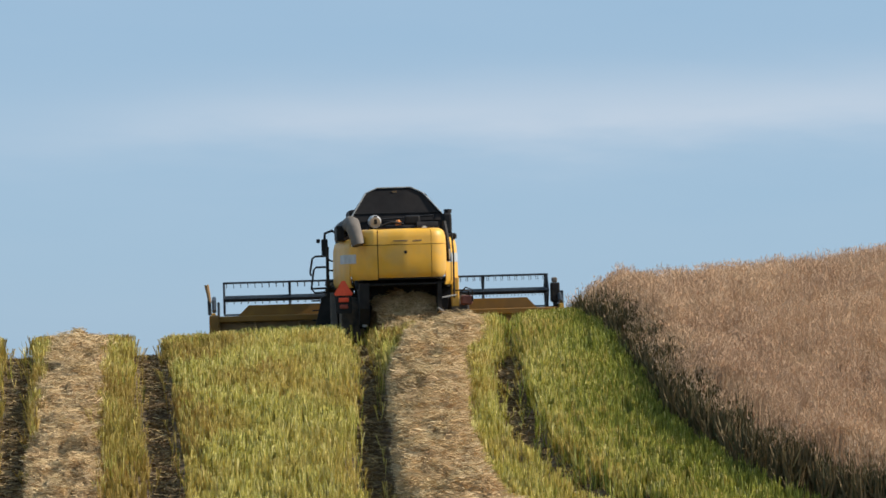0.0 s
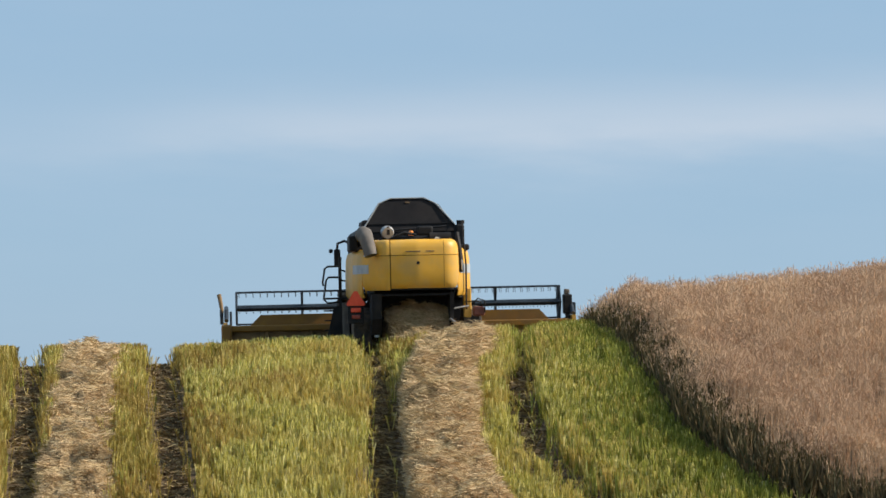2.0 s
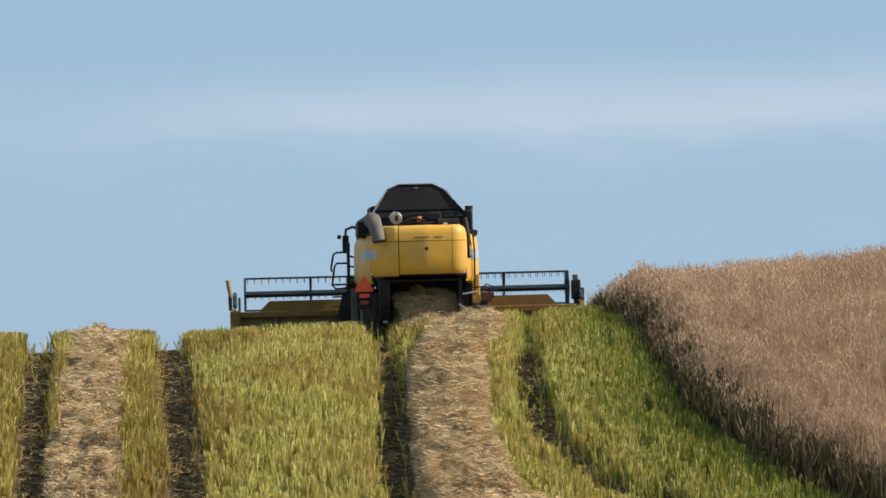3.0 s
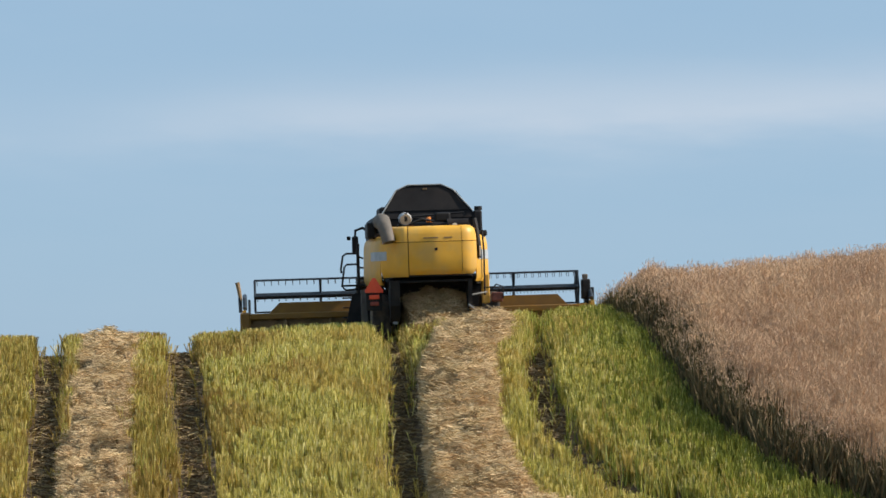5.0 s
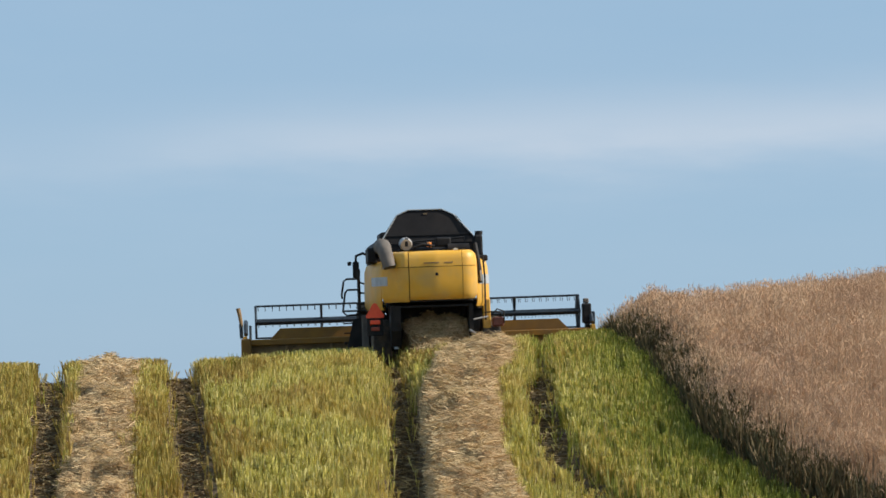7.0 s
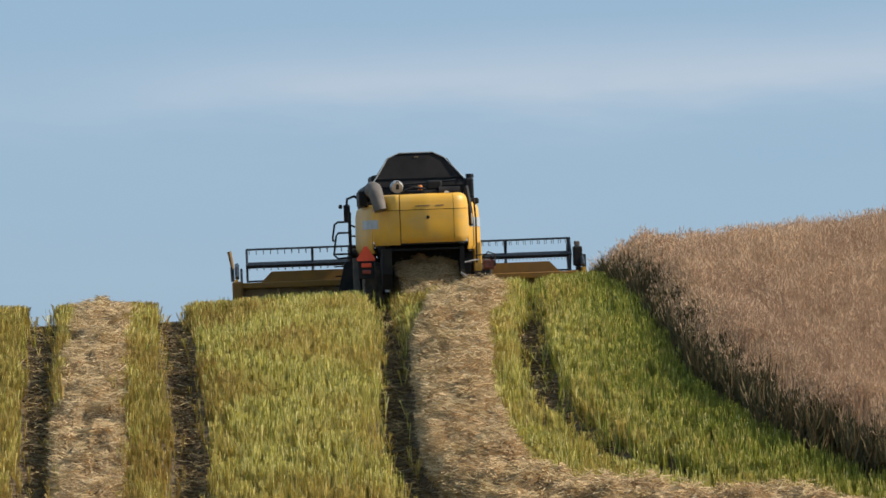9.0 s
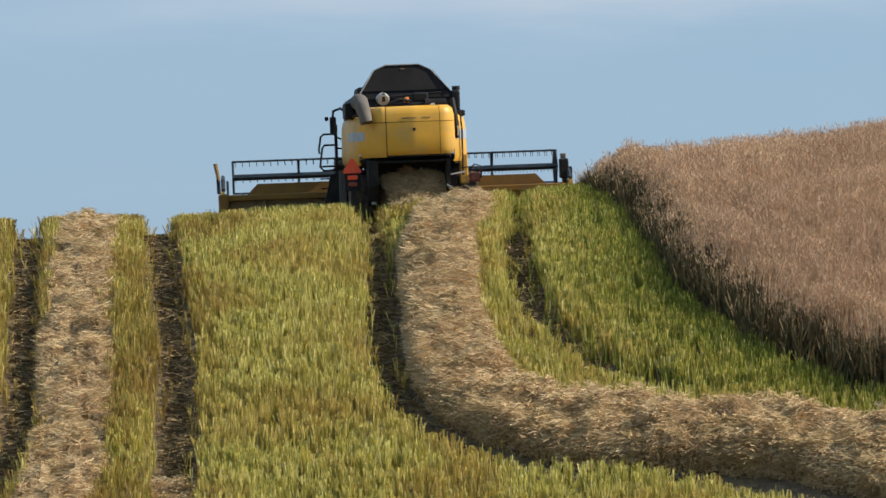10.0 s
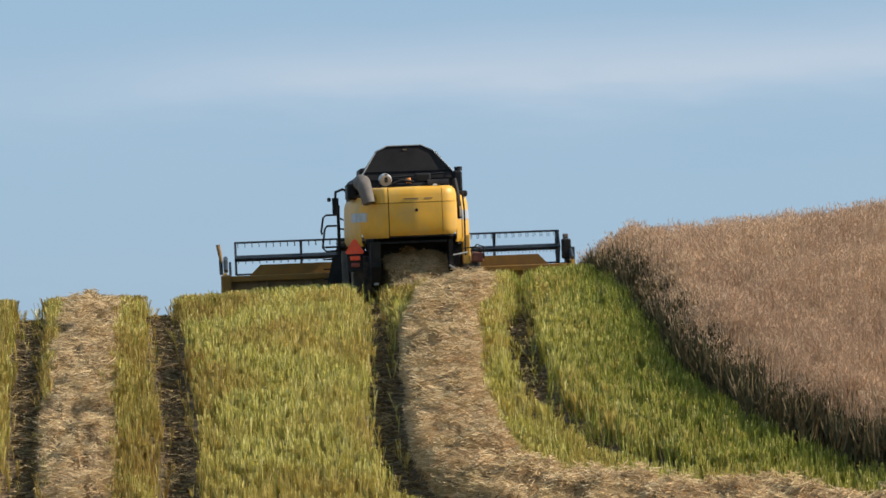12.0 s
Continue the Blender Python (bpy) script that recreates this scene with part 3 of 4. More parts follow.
def skin(curve, s0, s1, levels, thick=0.03, cols=16, proud=0.0):
    """A bent panel that follows a plan curve from s0 to s1. levels: (z, inset); proud lifts it off the curve."""
    bm = bmesh.new()
    grids = []
    for off in (proud, proud - thick):
        g = []
        for z, inset in levels:
            row = []
            for k in range(cols + 1):
                s = s0 + (s1 - s0) * k / cols
                x, y = along(curve, s)
                xa, ya = along(curve, max(s - 0.01, 0))
                xb, yb = along(curve, min(s + 0.01, 1))
                t = Vector((xb - xa, yb - ya)).normalized()
                n = Vector((t.y, -t.x))          # outward when the curve runs left to right round the rear
                row.append(bm.verts.new((x + n.x * (off - inset), y + n.y * (off - inset), z)))
            g.append(row)
        grids.append(g)
    for g in grids:
        for a, b in zip(g[:-1], g[1:]):
            for k in range(cols):
                bm.faces.new((a[k], a[k + 1], b[k + 1], b[k]))
    o, i = grids
    for k in range(cols):
        for r in (0, -1):
            bm.faces.new((o[r][k], o[r][k + 1], i[r][k + 1], i[r][k]))
    for r in range(len(levels) - 1):
        for k in (0, -1):
            bm.faces.new((o[r][k], o[r + 1][k], i[r + 1][k], i[r][k]))
    return bm


def lathe(profile, centre, sides=36):
    """Turn a profile of (radius, x) round an axle along x."""
    bm = bmesh.new()
    rings = [[bm.verts.new((centre[0] + x, centre[1] + r * math.cos(2 * math.pi * k / sides), centre[2] + r * math.sin(2 * math.pi * k / sides))) for k in range(sides)] for r, x in profile]
    for a, b in zip(rings[:-1], rings[1:]):
        for k in range(sides):
            bm.faces.new((a[k], a[(k + 1) % sides], b[(k + 1) % sides], b[k]))
    bm.faces.new(rings[0])
    bm.faces.new(rings[-1])
    return bm


def add_wheel(parent, x, y, r, w, lugs, sink=0.05):
    c = (x, y, r - sink)
    tyre = part("tyre", lathe([(r * 0.56, -w * 0.42), (r * 0.8, -w * 0.5), (r * 0.93, -w * 0.47), (r * 0.965, -w * 0.3), (r * 0.97, 0), (r * 0.965, w * 0.3), (r * 0.93, w * 0.47), (r * 0.8, w * 0.5), (r * 0.56, w * 0.42)], c), M_TYRE, parent, smooth=True)
    bm = bmesh.new()
    for k in range(lugs):
        for side in (-1, 1):
            a = 2 * math.pi * (k + (0.5 if side > 0 else 0)) / lugs
            vs = []
            for xx, da in ((0.02, 0.0), (0.5, 0.22)):
                for da2 in (-0.035, 0.035):
                    for rr in (0.955, 1.0 if xx < 0.3 else 0.975):
                        t = a + da + da2
                        vs.append(bm.verts.new((c[0] + side * xx * w, c[1] + rr * r * math.cos(t), c[2] + rr * r * math.sin(t))))
            for f in ((0, 1, 3, 2), (4, 5, 7, 6), (0, 1, 5, 4), (2, 3, 7, 6), (1, 3, 7, 5), (0, 2, 6, 4)):
                bm.faces.new([vs[i] for i in f])
    part("tread", bm, M_TYRE, tyre)
    part("rim", lathe([(0.05, -w * 0.2), (r * 0.3, -w * 0.18), (r * 0.5, -w * 0.4), (r * 0.57, -w * 0.43), (r * 0.57, w * 0.43), (r * 0.5, w * 0.4), (r * 0.3, w * 0.2), (0.05, w * 0.22)], c), M_OCHRE, tyre, "dusty yellow rim", smooth=True)


def build_header(machine):
    """The cutting table with its reel, as wide as the swath."""
    L, R = -4.70, 4.70
    y = 7.3
    back = part("header", plate([(L + 0.1, 0.02), (R - 0.1, 0.02), (R - 0.1, 0.80), (L + 0.1, 0.80)], 0.05, "y", y), M_DUSTY, machine, "wide cutting header with dusty yellow back sheet")
    part("upper_sheet", plate([(L + 0.62, 0.82), (R - 0.62, 0.82), (R - 0.92, 1.14), (L + 0.95, 1.14)], 0.04, "y", y + 0.12), M_OCHRE, back)
    part("main_beam", box(L + 0.1, R - 0.1, y - 0.14, y - 0.004, 0.70, 0.86, 0.02), M_OCHRE, back)
    part("lower_beam", box(L + 0.1, R - 0.1, y - 0.10, y - 0.004, 0.20, 0.32, 0.02), M_DUSTY, back)
    for x in (-3.6, -2.4, -1.2, 1.5, 2.6, 3.7):
        part("brace", box(x - 0.035, x + 0.035, y - 0.09, y - 0.003, 0.321, 0.699, 0.01), M_DUSTY, back)
    part("floor_pan", plate([(L + 0.1, y + 0.051), (R - 0.1, y + 0.051), (R - 0.1, y + 1.3), (L + 0.1, y + 1.3)], 0.04, "z", 0.2), M_OCHRE, back)
    for x in (L, R):
        part("end_divider", plate([(y - 0.15, 0.15), (y + 1.9, 0.1), (y + 1.2, 0.55), (y + 0.3, 0.95), (y - 0.15, 0.95)], 0.1, "x", x - 0.05), M_YELLOW, back, "yellow end divider")
    part("cover_box", box(L - 0.12, L + 0.16, y - 0.45, y - 0.16, 0.25, 0.90, 0.05), M_OCHRE, back, "yellow drive cover box")
    part("auger", tube([(L + 0.2, y + 0.5, 0.55), (R - 0.2, y + 0.5, 0.55)], 0.22, 14), M_STEEL, back)
    # reel: shaft, six bars of tines, end and middle spiders
    cy, cz, rr = y + 0.85, 1.32, 0.50
    reel = part("reel_shaft", tube([(L + 0.28, cy, cz), (R - 0.28, cy, cz)], 0.088, 14), M_STEEL, back, "blue-black reel tube")
    for k in range(6):
        a = radians(60 + 60 * k)
        by, bz = cy + rr * math.cos(a), cz + rr * math.sin(a)
        bar = part("tine_bar", tube([(L + 0.28, by, bz), (R - 0.28, by, bz)], 0.023 if k else 0.028, 8), M_STEEL, back)
    # tines hang from every bar, all on one mesh
    bm = tube([(0, 0, 0), (0.01, 0.05, -0.08), (0.01, 0.03, -0.14)], 0.008, 4)
    first = part("tine", bm, M_STEEL, back)
    for k in range(6):
        a = radians(60 + 60 * k)
        for i in range(46):
            ob = first if k == i == 0 else new("tine", first.data)
            ob.parent = back
            ob.location = (L + 0.36 + i * (R - L - 0.72) / 45, cy + rr * math.cos(a), cz + rr * math.sin(a))
    for x in (L + 0.3, -2.62, 2.66, R - 0.3):
        for k in range(6):
            a = radians(60 + 60 * k)
            part("reel_spoke", tube([(x, cy, cz), (x, cy + rr * math.cos(a), cz + rr * math.sin(a))], 0.032, 6), M_STEEL, back)
        if abs(x) > 4:
            bm = bmesh.new()
            ring = [(x, cy + rr * math.cos(radians(t)), cz + rr * math.sin(radians(t))) for t in range(60, 421, 60)]
            tube(ring, 0.022, 6, bm)
            part("reel_end_ring", bm, M_STEEL, back)
    for x in (L + 0.02, R - 0.02):
        part("reel_arm", tube([(x, y - 0.05, 1.0), (x, y + 0.3, 1.25), (x, cy + 0.1, cz + 0.02)], 0.06, 8), M_STEEL, back)
    part("lift_ram", tube([(L + 0.14, y + 0.0, 0.6), (L + 0.14, cy - 0.2, cz - 0.1)], 0.035, 8), M_STEEL, back)
    # upright marker posts at both ends
    part("divider_post", tube([(L - 0.09, y + 0.36, 1.22), (L - 0.13, y + 0.36, 1.50), (L - 0.17, y + 0.36, 1.72)], [0.045, 0.055, 0.06], 8), M_DUSTY, back, "leaning dusty post at the header end")
    part("post_stem", tube([(L - 0.10, y + 0.36, 0.9), (L - 0.11, y + 0.36, 1.30)], 0.05, 8), M_STEEL, back)
    motor = part("drive_motor", box(R - 0.24, R + 0.0, y + 0.2, y + 0.5, 0.98, 1.52, 0.04), M_BLACK, back, "black reel drive motor")
    part("motor_cap", box(R - 0.20, R - 0.06, y + 0.24, y + 0.46, 1.521, 1.66, 0.03), M_GREY, motor, "dusty grey motor cap")
    part("side_valve", box(R + 0.001, R + 0.10, y + 0.24, y + 0.46, 0.95, 1.30, 0.03), M_STEEL, motor)
    part("drive_post", tube([(R - 0.10, y + 0.35, 0.75), (R - 0.12, y + 0.35, 0.99)], 0.07, 8), M_STEEL, back)
    part("drive_hose", tube([(R + 0.02, y + 0.3, 0.6), (R + 0.09, y + 0.3, 0.8), (R + 0.06, y + 0.3, 0.96)], 0.03, 6), M_BLACK, back)
    part("hanging_hose", tube([(R - 0.05, y + 0.2, 1.0), (R - 0.20, y + 0.2, 0.86), (R - 0.42, y + 0.2, 0.84)], 0.03, 6), M_BLACK, back)


def build_combine():
    machine = new("combine_harvester")
    tagged(machine, "dusty yellow combine harvester cutting rapeseed on the hill crest", "combine harvester")
    # rear hood, rounded round the back
    rear = [(-1.05, 1.35), (-1.06, 0.60), (-1.04, 0.38), (-0.97, 0.19), (-0.86, 0.08), (-0.74, 0.03), (0.0, -0.02), (0.74, 0.03), (0.86, 0.08), (0.97, 0.19), (1.04, 0.38), (1.06, 0.60), (1.05, 1.35)]
    low = [(1.74, 0.10), (1.79, 0.05), (1.89, 0.015), (2.2, 0.0), (2.541, 0.0)]
    high = [(2.555, 0.0), (2.73, 0.012), (2.84, 0.04), (2.90, 0.09), (2.94, 0.17)]
    sL, sR = 0.352, 0.648
    part("hood_liner", skin(rear, 0.30, 0.99, [(1.70, 0.13), (2.40, 0.05), (2.6, 0.06), (2.86, 0.14)], 0.02, 40), M_BLACK, machine)
    tail = part("tailgate", skin(rear, sL, sR, low), M_YELLOW, machine, "yellow rear tailgate panel", True)
    part("upper_tailgate", skin(rear, sL, sR, high), M_YELLOW, machine, "", True)
    part("hood_corner", skin(rear, sR + 0.0025, 1.0, low, cols=24), M_YELLOW, machine, "", True)
    part("upper_hood_corner", skin(rear, sR + 0.0025, 1.0, high, cols=24), M_YELLOW, machine, "", True)
    part("hood_top", plate([(-0.88, 0.35), (-0.62, 0.16), (0.62, 0.16), (0.88, 0.35), (0.88, 1.35), (-0.88, 1.35)], 0.03, "z", 2.91), M_YELLOW, machine)
    part("latch", tube([(0.02, -0.036, 2.36), (0.02, -0.005, 2.36)], 0.04, 14), M_BLACK, tail, "small black latch")
    for x0, x1 in ((-0.28, 0.08), (0.22, 0.42)):
        part("name_bar", skin(rear, 0.5 + x0 / 4.4, 0.5 + x1 / 4.4, [(2.628, 0.0), (2.655, 0.002)], 0.006, 6, 0.004), M_DUSTY, machine, "faded dark name bar")
    # side panels flare out from the hood
    left = [(-1.56, 5.0), (-1.56, 2.3), (-1.53, 1.6), (-1.44, 1.1), (-1.28, 0.70), (-1.10, 0.40), (-0.96, 0.20), (-0.85, 0.08), (-0.77, 0.035), (-0.662, 0.028)]
    part("hood_corner", skin(left, 0.80, 0.9985, [(1.70, 0.08), (1.75, 0.05), (1.86, 0.015), (2.2, 0.0), (2.541, 0.0)], cols=24), M_YELLOW, machine, "", True)
    part("upper_hood_corner", skin(left, 0.85, 0.9985, high, cols=24), M_YELLOW, machine, "", True)
    right = [(1.06, 0.80), (1.14, 0.86), (1.26, 1.05), (1.36, 1.35), (1.44, 1.75), (1.48, 2.3), (1.48, 5.0)]
    side_l = part("side_panel", skin(left, 0, 0.7985, [(1.52, 0.05), (1.62, 0.0), (2.0, 0.0), (2.50, 0.02), (2.66, 0.06), (2.72, 0.14)], cols=30), M_YELLOW, machine, "yellow side panel with grey decal", True)
    part("side_decal", skin(left, 0.66, 0.86, [(2.12, 0.0), (2.34, 0.004)], 0.004, 16, 0.006), M_BADGE, side_l, "grey decal stripe")
    part("side_decal", skin(right, 0.02, 0.4, [(2.10, 0.0), (2.33, 0.006)], 0.004, 16, 0.006), M_BADGE, machine, "grey decal stripe")
    part("side_panel", skin(right, 0, 1, [(1.55, 0.05), (1.65, 0.0), (2.0, 0.0), (2.50, 0.02), (2.66, 0.06), (2.72, 0.14)], cols=30), M_YELLOW, machine, "yellow side panel", True)
    part("corner_leg", box(1.20, 1.40, 1.10, 1.30, 0.98, 1.72, 0.03), M_YELLOW, machine, "yellow corner leg")
    # chassis and the straw chute
    part("chassis", box(-0.98, 0.98, 1.3, 5.6, 0.75, 2.66, 0.05), M_BLACK, machine)
    part("engine_deck", box(-1.46, 1.40, 1.36, 5.4, 2.67, 2.82, 0.04), M_BLACK, machine)
    part("chute_side", plate([(0.22, 1.62), (1.29, 1.62), (1.29, 0.55), (0.55, 0.62), (0.30, 1.0)], 0.24, "x", -1.12), M_BLACK, machine, "black straw chute side plate")
    part("chute_side", plate([(0.22, 1.62), (1.29, 1.62), (1.29, 0.65), (0.55, 0.72), (0.30, 1.05)], 0.10, "x", 0.80), M_BLACK, machine, "black straw chute side plate")
    part("chute_roof", plate([(-0.87, 0.30), (0.79, 0.30), (0.79, 1.29), (-0.91, 1.29)], 0.05, "z", 1.56), M_BLACK, machine)
    part("spreader_plate", sheet([(0.78, 0.1, 0.98), (1.25, 0.0, 0.62), (1.25, 0.45, 0.58), (0.78, 0.5, 0.95)], 0.03), M_SILVER, machine, "bare steel deflector plate")
    part("linkage_rod", tube([(0.92, 0.7, 1.22), (1.30, 0.75, 1.28)], 0.022, 6), M_SILVER, machine, "bare steel rod")
    part("rear_axle", box(-1.25, 1.25, 1.55, 1.75, 0.50, 0.68, 0.03), M_BLACK, machine)
    part("front_axle", box(-1.3, 1.3, 5.0, 5.3, 0.75, 1.05, 0.03), M_BLACK, machine)
    for x in (-1.32, 1.42):
        add_wheel(machine, x, 1.65, 0.68, 0.46, 16)
    for x in (-1.40, 1.28):
        add_wheel(machine, x, 5.15, 1.02, 0.72, 20, 0.30)
    part("mud_flap", plate([(-2.14, 0.4), (-1.2, 0.4), (-1.2, 1.32), (-1.86, 1.34), (-1.94, 1.28)], 0.06, "y", 3.55), M_BLACK, machine)
    part("side_tank", box(-1.50, -1.02, 2.3, 3.4, 0.55, 1.40, 0.05), M_BLACK, machine)
    part("side_tank", box(1.02, 1.38, 2.3, 3.4, 0.7, 1.5, 0.05), M_BLACK, machine)
    # grain tank with its raised flaps
    zt = 2.83
    part("grain_tank", box(-1.36, 1.32, 2.75, 5.3, zt, 3.18, 0.04), M_TANK, machine, "dusty black grain tank")
    rear_o = [(-1.25, 2.74, 3.19), (-1.18, 2.76, 3.26), (-0.76, 2.98, 3.92), (-0.46, 3.03, 4.05), (0.40, 3.03, 4.05), (0.70, 2.98, 3.90), (1.16, 2.76, 3.36), (1.24, 2.74, 3.19)]
    flap = part("tank_flap", sheet(rear_o, -0.03), M_TANK, machine, "raised black tank flap, dusty")
    front_o = [(-1.05, 5.30, 3.19), (-0.52, 5.05, 3.88), (-0.28, 5.0, 4.0), (0.40, 5.0, 4.02), (0.70, 5.05, 3.90), (1.24, 5.30, 3.19)]
    part("tank_flap", sheet(front_o, 0.03), M_TANK, machine, "raised black tank flap, dusty")
    part("tank_flap", sheet([(-1.24, 2.8, 3.19), (-0.76, 3.02, 3.88), (-0.55, 5.03, 3.86), (-1.07, 5.28, 3.19)], 0.03), M_TANK, machine, "raised black tank flap, dusty")
    part("tank_flap", sheet([(1.26, 2.8, 3.19), (0.73, 3.0, 3.88), (0.73, 5.03, 3.88), (1.26, 5.28, 3.19)], -0.03), M_TANK, machine, "raised black tank flap, dusty")
    # added bar that draws the bright outline of the flap; no real trim there
    part("flap_edge_halo", tube([(p[0], p[1] - 0.02, p[2]) for p in rear_o[1:7]], 0.018, 6), M_EDGE_HALO, flap, "thin pale bar added as a bright halo along the flap's edge")
    part("flap_crease", box(-1.10, 1.10, 2.775, 2.80, 3.385, 3.405, 0.004), M_BLACK, flap)
    part("flap_catch", box(-0.08, 0.03, 2.97, 2.99, 3.92, 3.96, 0.005), M_DUSTY, flap)
    # engine clutter behind the tank
    part("engine_block", box(-0.80, 0.98, 1.6, 2.65, 2.821, 3.06, 0.06), M_BLACK, machine)
    part("muffler", tube([(-0.62, 1.50, 3.13), (-0.62, 1.62, 3.16), (-0.62, 1.95, 3.17)], [0.14, 0.16, 0.16], 20, caps=True), M_SILVER, machine, "heat-bleached steel exhaust", True)
    part("muffler_slot", box(-0.65, -0.57, 1.478, 1.499, 3.09, 3.30, 0.01), M_BLACK, machine)
    part("exhaust_pipe", tube([(-0.86, 1.9, 2.93), (-1.0, 1.9, 2.90), (-1.1, 2.2, 2.86)], 0.05, 10), M_SILVER, machine)
    part("beacon", tube([(-0.03, 1.7, 3.061), (-0.03, 1.7, 3.16), (-0.03, 1.7, 3.19)], [0.07, 0.065, 0.04], 14), M_ORANGE, machine, "orange beacon lamp")
    part("air_filter_box", box(0.13, 0.52, 1.65, 2.1, 3.061, 3.30, 0.05), M_BLACK, machine)
    part("radiator_screen", tube([(0.42, 1.55, 2.98), (0.95, 1.55, 2.98)], 0.15, 18), M_TANK, machine)
    part("work_lamp", tube([(0.60, 1.38, 2.95), (0.60, 1.45, 2.95)], 0.07, 14), M_WHITE, machine, "round work lamp")
    part("hose", tube([(-0.45, 1.6, 3.05), (-0.2, 1.6, 3.14), (0.1, 1.6, 3.08)], 0.03, 8), M_BLACK, machine)
    part("deck_rail", tube([(-0.5, 2.3, 3.05), (-0.5, 2.3, 3.22), (0.9, 2.3, 3.3), (0.9, 2.3, 3.05)], 0.025, 8), M_BLACK, machine)
    # unloading tube laid back along the left side, with its spout turned down
    auger = part("unloading_tube", tube([(-1.32, 4.6, 3.04), (-1.27, 1.19, 3.08)], 0.19, 18), M_BLACK, machine, "black unloading tube", True)
    part("spout", tube([(-1.27, 1.2, 3.08), (-1.27, 0.8, 3.10), (-1.25, 0.50, 3.08), (-1.22, 0.32, 2.97), (-1.17, 0.20, 2.78), (-1.12, 0.15, 2.56)], [0.185, 0.195, 0.195, 0.18, 0.165, 0.158], 20), M_GREY, auger, "grey rubber spout", True)
    part("tube_cradle", box(-1.60, -1.38, 1.2, 2.6, 2.70, 3.08, 0.04), M_BLACK, machine)
    # right rear corner: black ladder pipe, boxes, cable
    part("corner_stack", box(1.12, 1.34, 2.0, 2.6, 2.82, 3.34, 0.05), M_BLACK, machine)
    part("stack_cap", tube([(1.26, 2.2, 3.341), (1.26, 2.2, 3.44)], 0.10, 12), M_BLACK, machine)
    part("drain_pipe", tube([(1.06, 1.0, 3.1), (1.11, 0.82, 2.7), (1.13, 0.74, 2.35), (1.13, 0.76, 2.12)], 0.055, 8), M_BLACK, machine)
    part("hose", tube([(1.24, 1.0, 2.8), (1.27, 0.96, 2.3), (1.26, 0.95, 1.2)], 0.025, 6), M_BLACK, machine)
    part("grab_handle", tube([(1.15, 0.75, 2.42), (1.15, 0.68, 2.40), (1.15, 0.68, 2.18), (1.15, 0.75, 2.16)], 0.02, 6), M_SILVER, machine)
    part("mirror_arm", tube([(1.30, 5.6, 2.9), (1.62, 5.6, 2.95), (1.66, 5.6, 2.8)], 0.02, 6), M_BLACK, machine)
    part("side_lamp", box(1.60, 1.70, 5.55, 5.65, 2.68, 2.80, 0.02), M_BLACK, machine)
    # lamps and the warning triangle
    tri = part("warning_triangle", plate([(-1.71, 1.34), (-1.29, 1.34), (-1.27, 1.39), (-1.46, 1.70), (-1.54, 1.70), (-1.73, 1.39)], 0.02, "y", 0.62), M_RED, machine, "red slow-vehicle triangle")
    part("lamp_bracket", box(-1.70, -1.30, 0.665, 0.8, 0.90, 1.40, 0.02), M_BLACK, machine)
    part("tail_lamp", box(-1.62, -1.37, 0.62, 0.662, 1.18, 1.29, 0.02), M_RED, machine, "red tail lamp")
    part("tail_lamp", box(-1.60, -1.39, 0.62, 0.662, 1.02, 1.12, 0.02), M_DARKRED, machine, "dull red turn lamp")
    part("tail_lamp", box(1.42, 1.72, 1.0, 1.12, 1.02, 1.26, 0.05), M_DULLRED, machine, "dusty red tail lamp")
    part("lamp_guard", tube([(1.22, 1.0, 1.38), (1.5, 0.92, 1.40), (1.62, 0.95, 1.36), (1.64, 1.0, 1.26)], 0.018, 6), M_BLACK, machine)
    part("lamp_guard", tube([(1.40, 1.05, 1.3), (1.55, 0.96, 1.46), (1.72, 1.0, 1.40), (1.72, 1.0, 1.1)], 0.018, 6), M_BLACK, machine)
    part("axle_lamp", box(-1.06, -0.94, 0.58, 0.64, 0.55, 0.62, 0.02), M_BADGE, machine, "pale reflector")
    # left ladder, platform rails and mirror
    part("step_side", box(-1.72, -1.54, 3.4, 3.5, 0.45, 1.42, 0.02), M_GREY, machine, "grey ladder side")
    for z in (0.7, 0.95, 1.2):
        part("step", box(-2.15, -1.75, 4.1, 4.35, z, z + 0.035, 0.008), M_BLACK, machine)
    part("platform", box(-2.10, -1.58, 3.9, 5.6, 1.51, 1.56, 0.01), M_BLACK, machine)
    part("rail_post", tube([(-1.74, 3.95, 1.2), (-1.74, 3.95, 2.36), (-1.73, 3.95, 2.6)], 0.042, 8), M_BLACK, machine)
    part("rail", tube([(-1.74, 3.95, 2.36), (-2.05, 3.95, 2.36), (-2.13, 3.95, 2.30), (-2.19, 3.95, 1.95), (-2.17, 3.95, 1.86)], 0.026, 8), M_BLACK, machine)
    part("rail", tube([(-1.74, 3.95, 2.08), (-2.04, 3.95, 2.08), (-2.10, 3.95, 2.0), (-2.17, 3.95, 1.52), (-2.07, 3.95, 1.42), (-1.74, 3.95, 1.44)], 0.026, 8), M_BLACK, machine)
    part("rail", tube([(-1.74, 3.95, 2.28), (-1.60, 3.95, 2.22)], 0.022, 8), M_BLACK, machine)
    part("rail", tube([(-1.74, 3.95, 2.00), (-1.60, 3.95, 1.98)], 0.022, 8), M_BLACK, machine)
    part("rail", tube([(-1.74, 3.95, 1.72), (-1.60, 3.95, 1.70)], 0.022, 8), M_BLACK, machine)
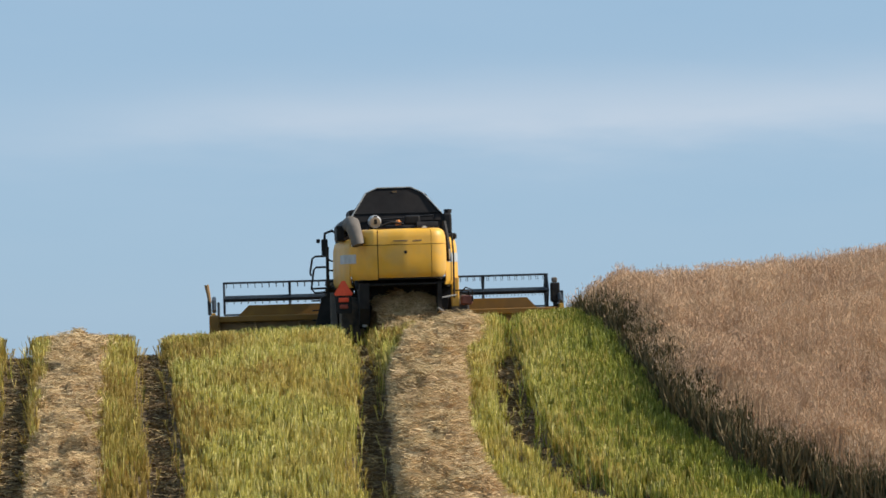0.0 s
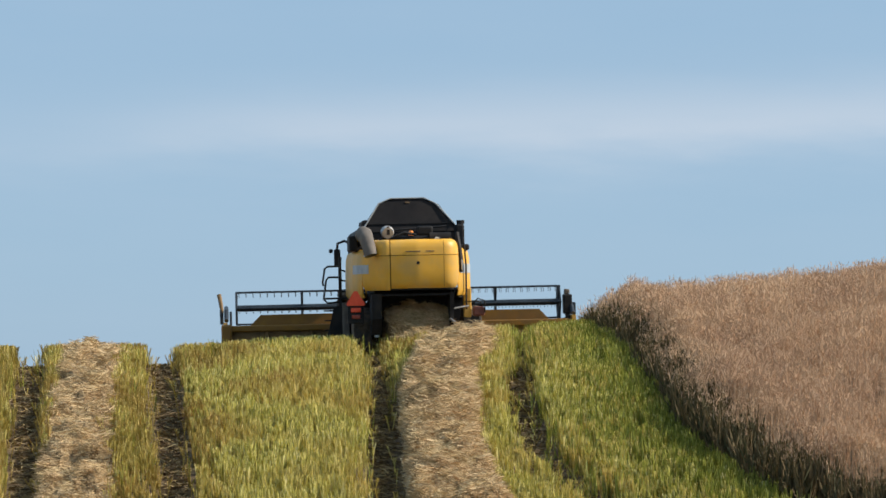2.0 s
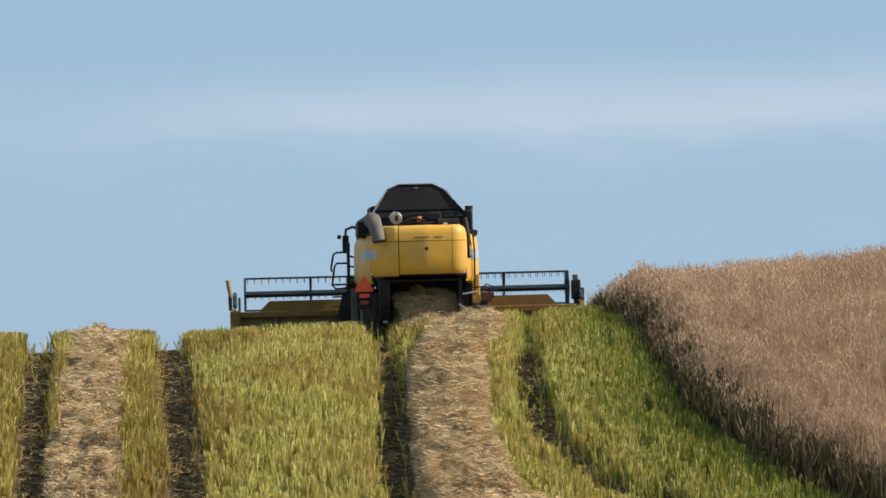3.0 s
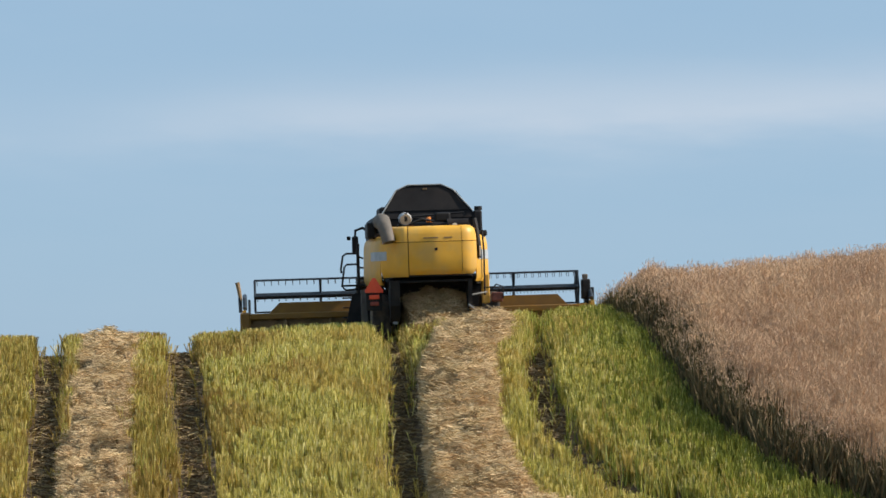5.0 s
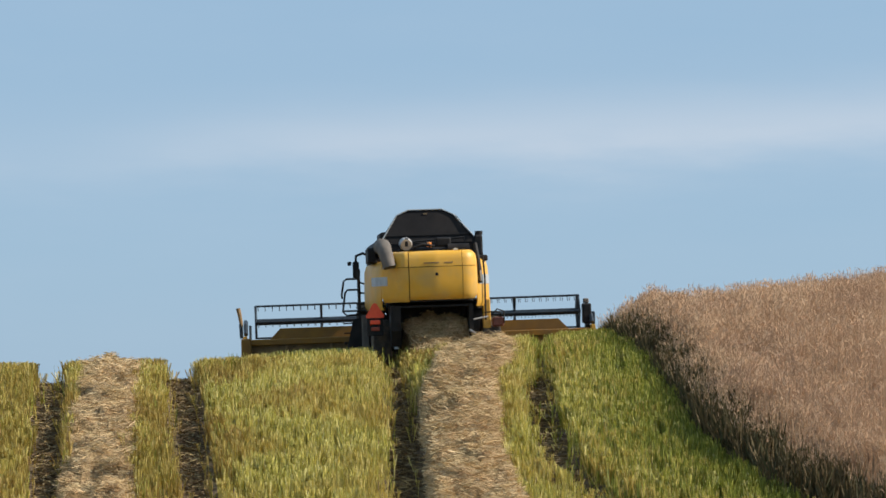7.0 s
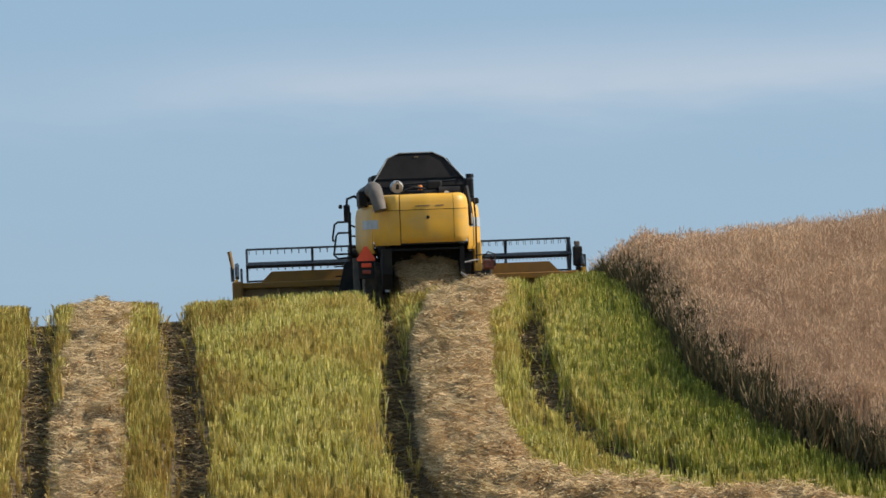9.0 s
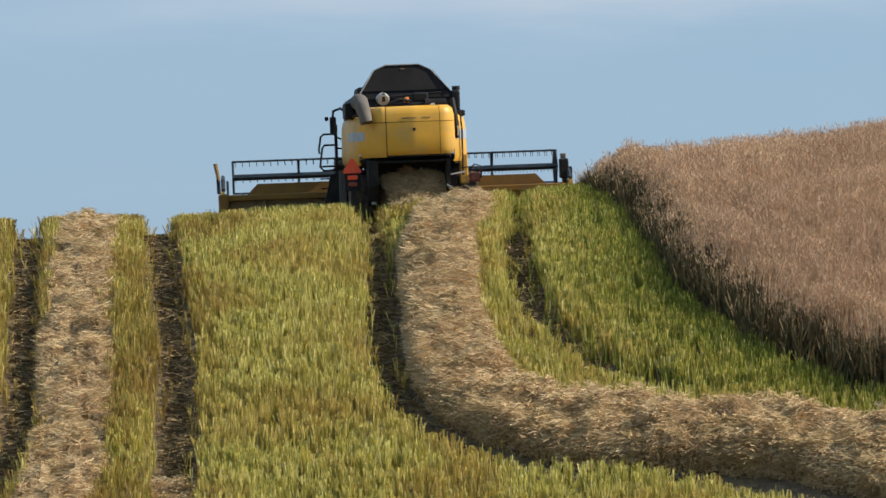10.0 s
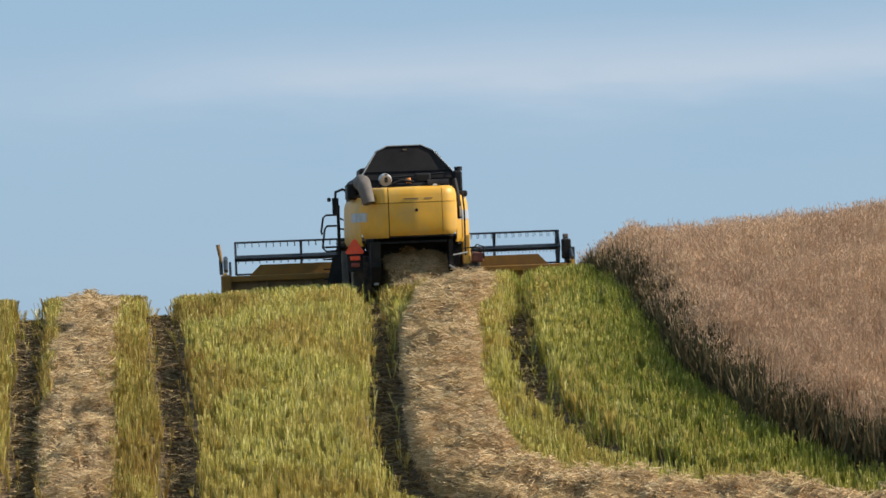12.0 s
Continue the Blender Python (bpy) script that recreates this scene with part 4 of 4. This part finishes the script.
    part("mirror_arm", tube([(-1.40, 5.3, 2.95), (-1.55, 5.2, 3.04), (-1.74, 5.1, 2.97), (-1.76, 5.1, 2.75)], 0.035, 8), M_BLACK, machine)
    part("mirror", box(-1.84, -1.67, 5.05, 5.13, 2.38, 2.82, 0.03), M_BLACK, machine, "black wing mirror")
    part("mirror_lamp", box(-1.97, -1.87, 5.05, 5.15, 2.72, 2.83, 0.03), M_BLACK, machine)
    # cab, feeder and front
    part("cab", box(-0.95, 0.95, 5.45, 7.0, 1.45, 3.35, 0.08), M_GLASS, machine, "dark glazed cab")
    part("cab_roof", box(-1.08, 1.08, 5.4, 7.2, 3.351, 3.58, 0.07), M_BLACK, machine)
    for x in (-0.98, 0.98):
        part("cab_pillar", box(x - 0.05, x + 0.05, 5.42, 5.5, 1.45, 3.35, 0.015), M_YELLOW, machine)
    part("feeder_house", sheet([(-0.7, 5.7, 1.35), (0.7, 5.7, 1.35), (0.7, 7.28, 0.75), (-0.7, 7.28, 0.75)], -0.55), M_BLACK, machine)
    build_header(machine)
    return machine


def build_straw_fall(m):
    """Threshed straw sliding out of the chute down to the windrow."""
    n = 8000
    u = rng.random(n)
    x = rng.uniform(-0.78, 0.76, n) + 0.30 * u
    y = 1.22 - 1.25 * u + rng.normal(0, 0.06, n)
    z = 1.34 - 1.00 * u ** 1.3 - 0.10 * ((x - 0.3 * u) / 0.8) ** 2 + 0.10 * wander(x, u, 0.3, 2) + rng.normal(0, 0.025, n)
    mid = np.stack([x, y, z], 1)
    ang = rng.uniform(0, 2 * math.pi, n)
    dv = np.stack([np.cos(ang), np.sin(ang) * 0.8, -0.4 * np.sin(-ang) + rng.normal(0, 0.3, n)], 1) * rng.uniform(0.03, 0.13, n)[:, None]
    v, f = blades(mid - dv, mid + dv, rng.uniform(0.007, 0.016, n), rng.uniform(0.005, 0.010, n), rng.uniform(0, 3, n))
    gx, gu = np.meshgrid(np.linspace(-0.85, 0.82, 22), np.linspace(0, 1.15, 22))
    X, U = gx.ravel() + 0.30 * gu.ravel(), gu.ravel()
    Z = 1.30 - 1.00 * U ** 1.3 - 0.12 * (gx.ravel() / 0.8) ** 2 + 0.11 * wander(X, U, 0.3, 2) + rng.normal(0, 0.03, len(X))
    Z = np.where(np.abs(gx.ravel()) > 0.80, Z - 0.6, Z)
    bed = np.stack([X, 1.22 - 1.25 * U, Z], 1)
    i = (np.arange(21)[:, None] * 22 + np.arange(21)[None, :]).ravel()
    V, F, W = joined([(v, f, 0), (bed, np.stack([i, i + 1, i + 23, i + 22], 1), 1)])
    ob = soup("straw_heap", V, F, [M_STRAW, M_SHADED_STRAWBED], W)
    ob.matrix_world = m
    tagged(ob, "loose straw heap pouring from the harvester onto the windrow", "straw", kind="stuff")


build_ground()
build_stubble()
build_crop()
build_windrow("windrow", OLD_ROW, lambda s: 0.70 + 0.10 * np.clip((s - 20) / 6, 0, 1), 0.52, "old windrow of pale dry straw between the stubble", 95000, 1.5)
build_windrow("windrow", NEW_ROW, lambda s: 0.74 + 0.22 * np.exp(-(s / 3.6) ** 4) + 0.22 / (1 + np.exp(14.2 - s)), 0.74, "fresh windrow of beige straw curving up to the harvester", 190000, 0.45)
build_windrow("straw_patch", spline([(-5.6, 52.25), (-4.9, 52.3), (-4.2, 52.2), (-3.7, 52.1)]), lambda s: 0.30 + 0 * s, 0.16, "thin patch of pale straw across a wheel rut", 4500, 0.5)
build_litter()
FAR = 1.03
STAND = pose(-0.10 * FAR, 69.0 * FAR, 1.081 * FAR, 2.0, -2.0, 3.9) @ Matrix.Scale(FAR, 4)
build_combine().matrix_world = STAND
build_straw_fall(STAND)
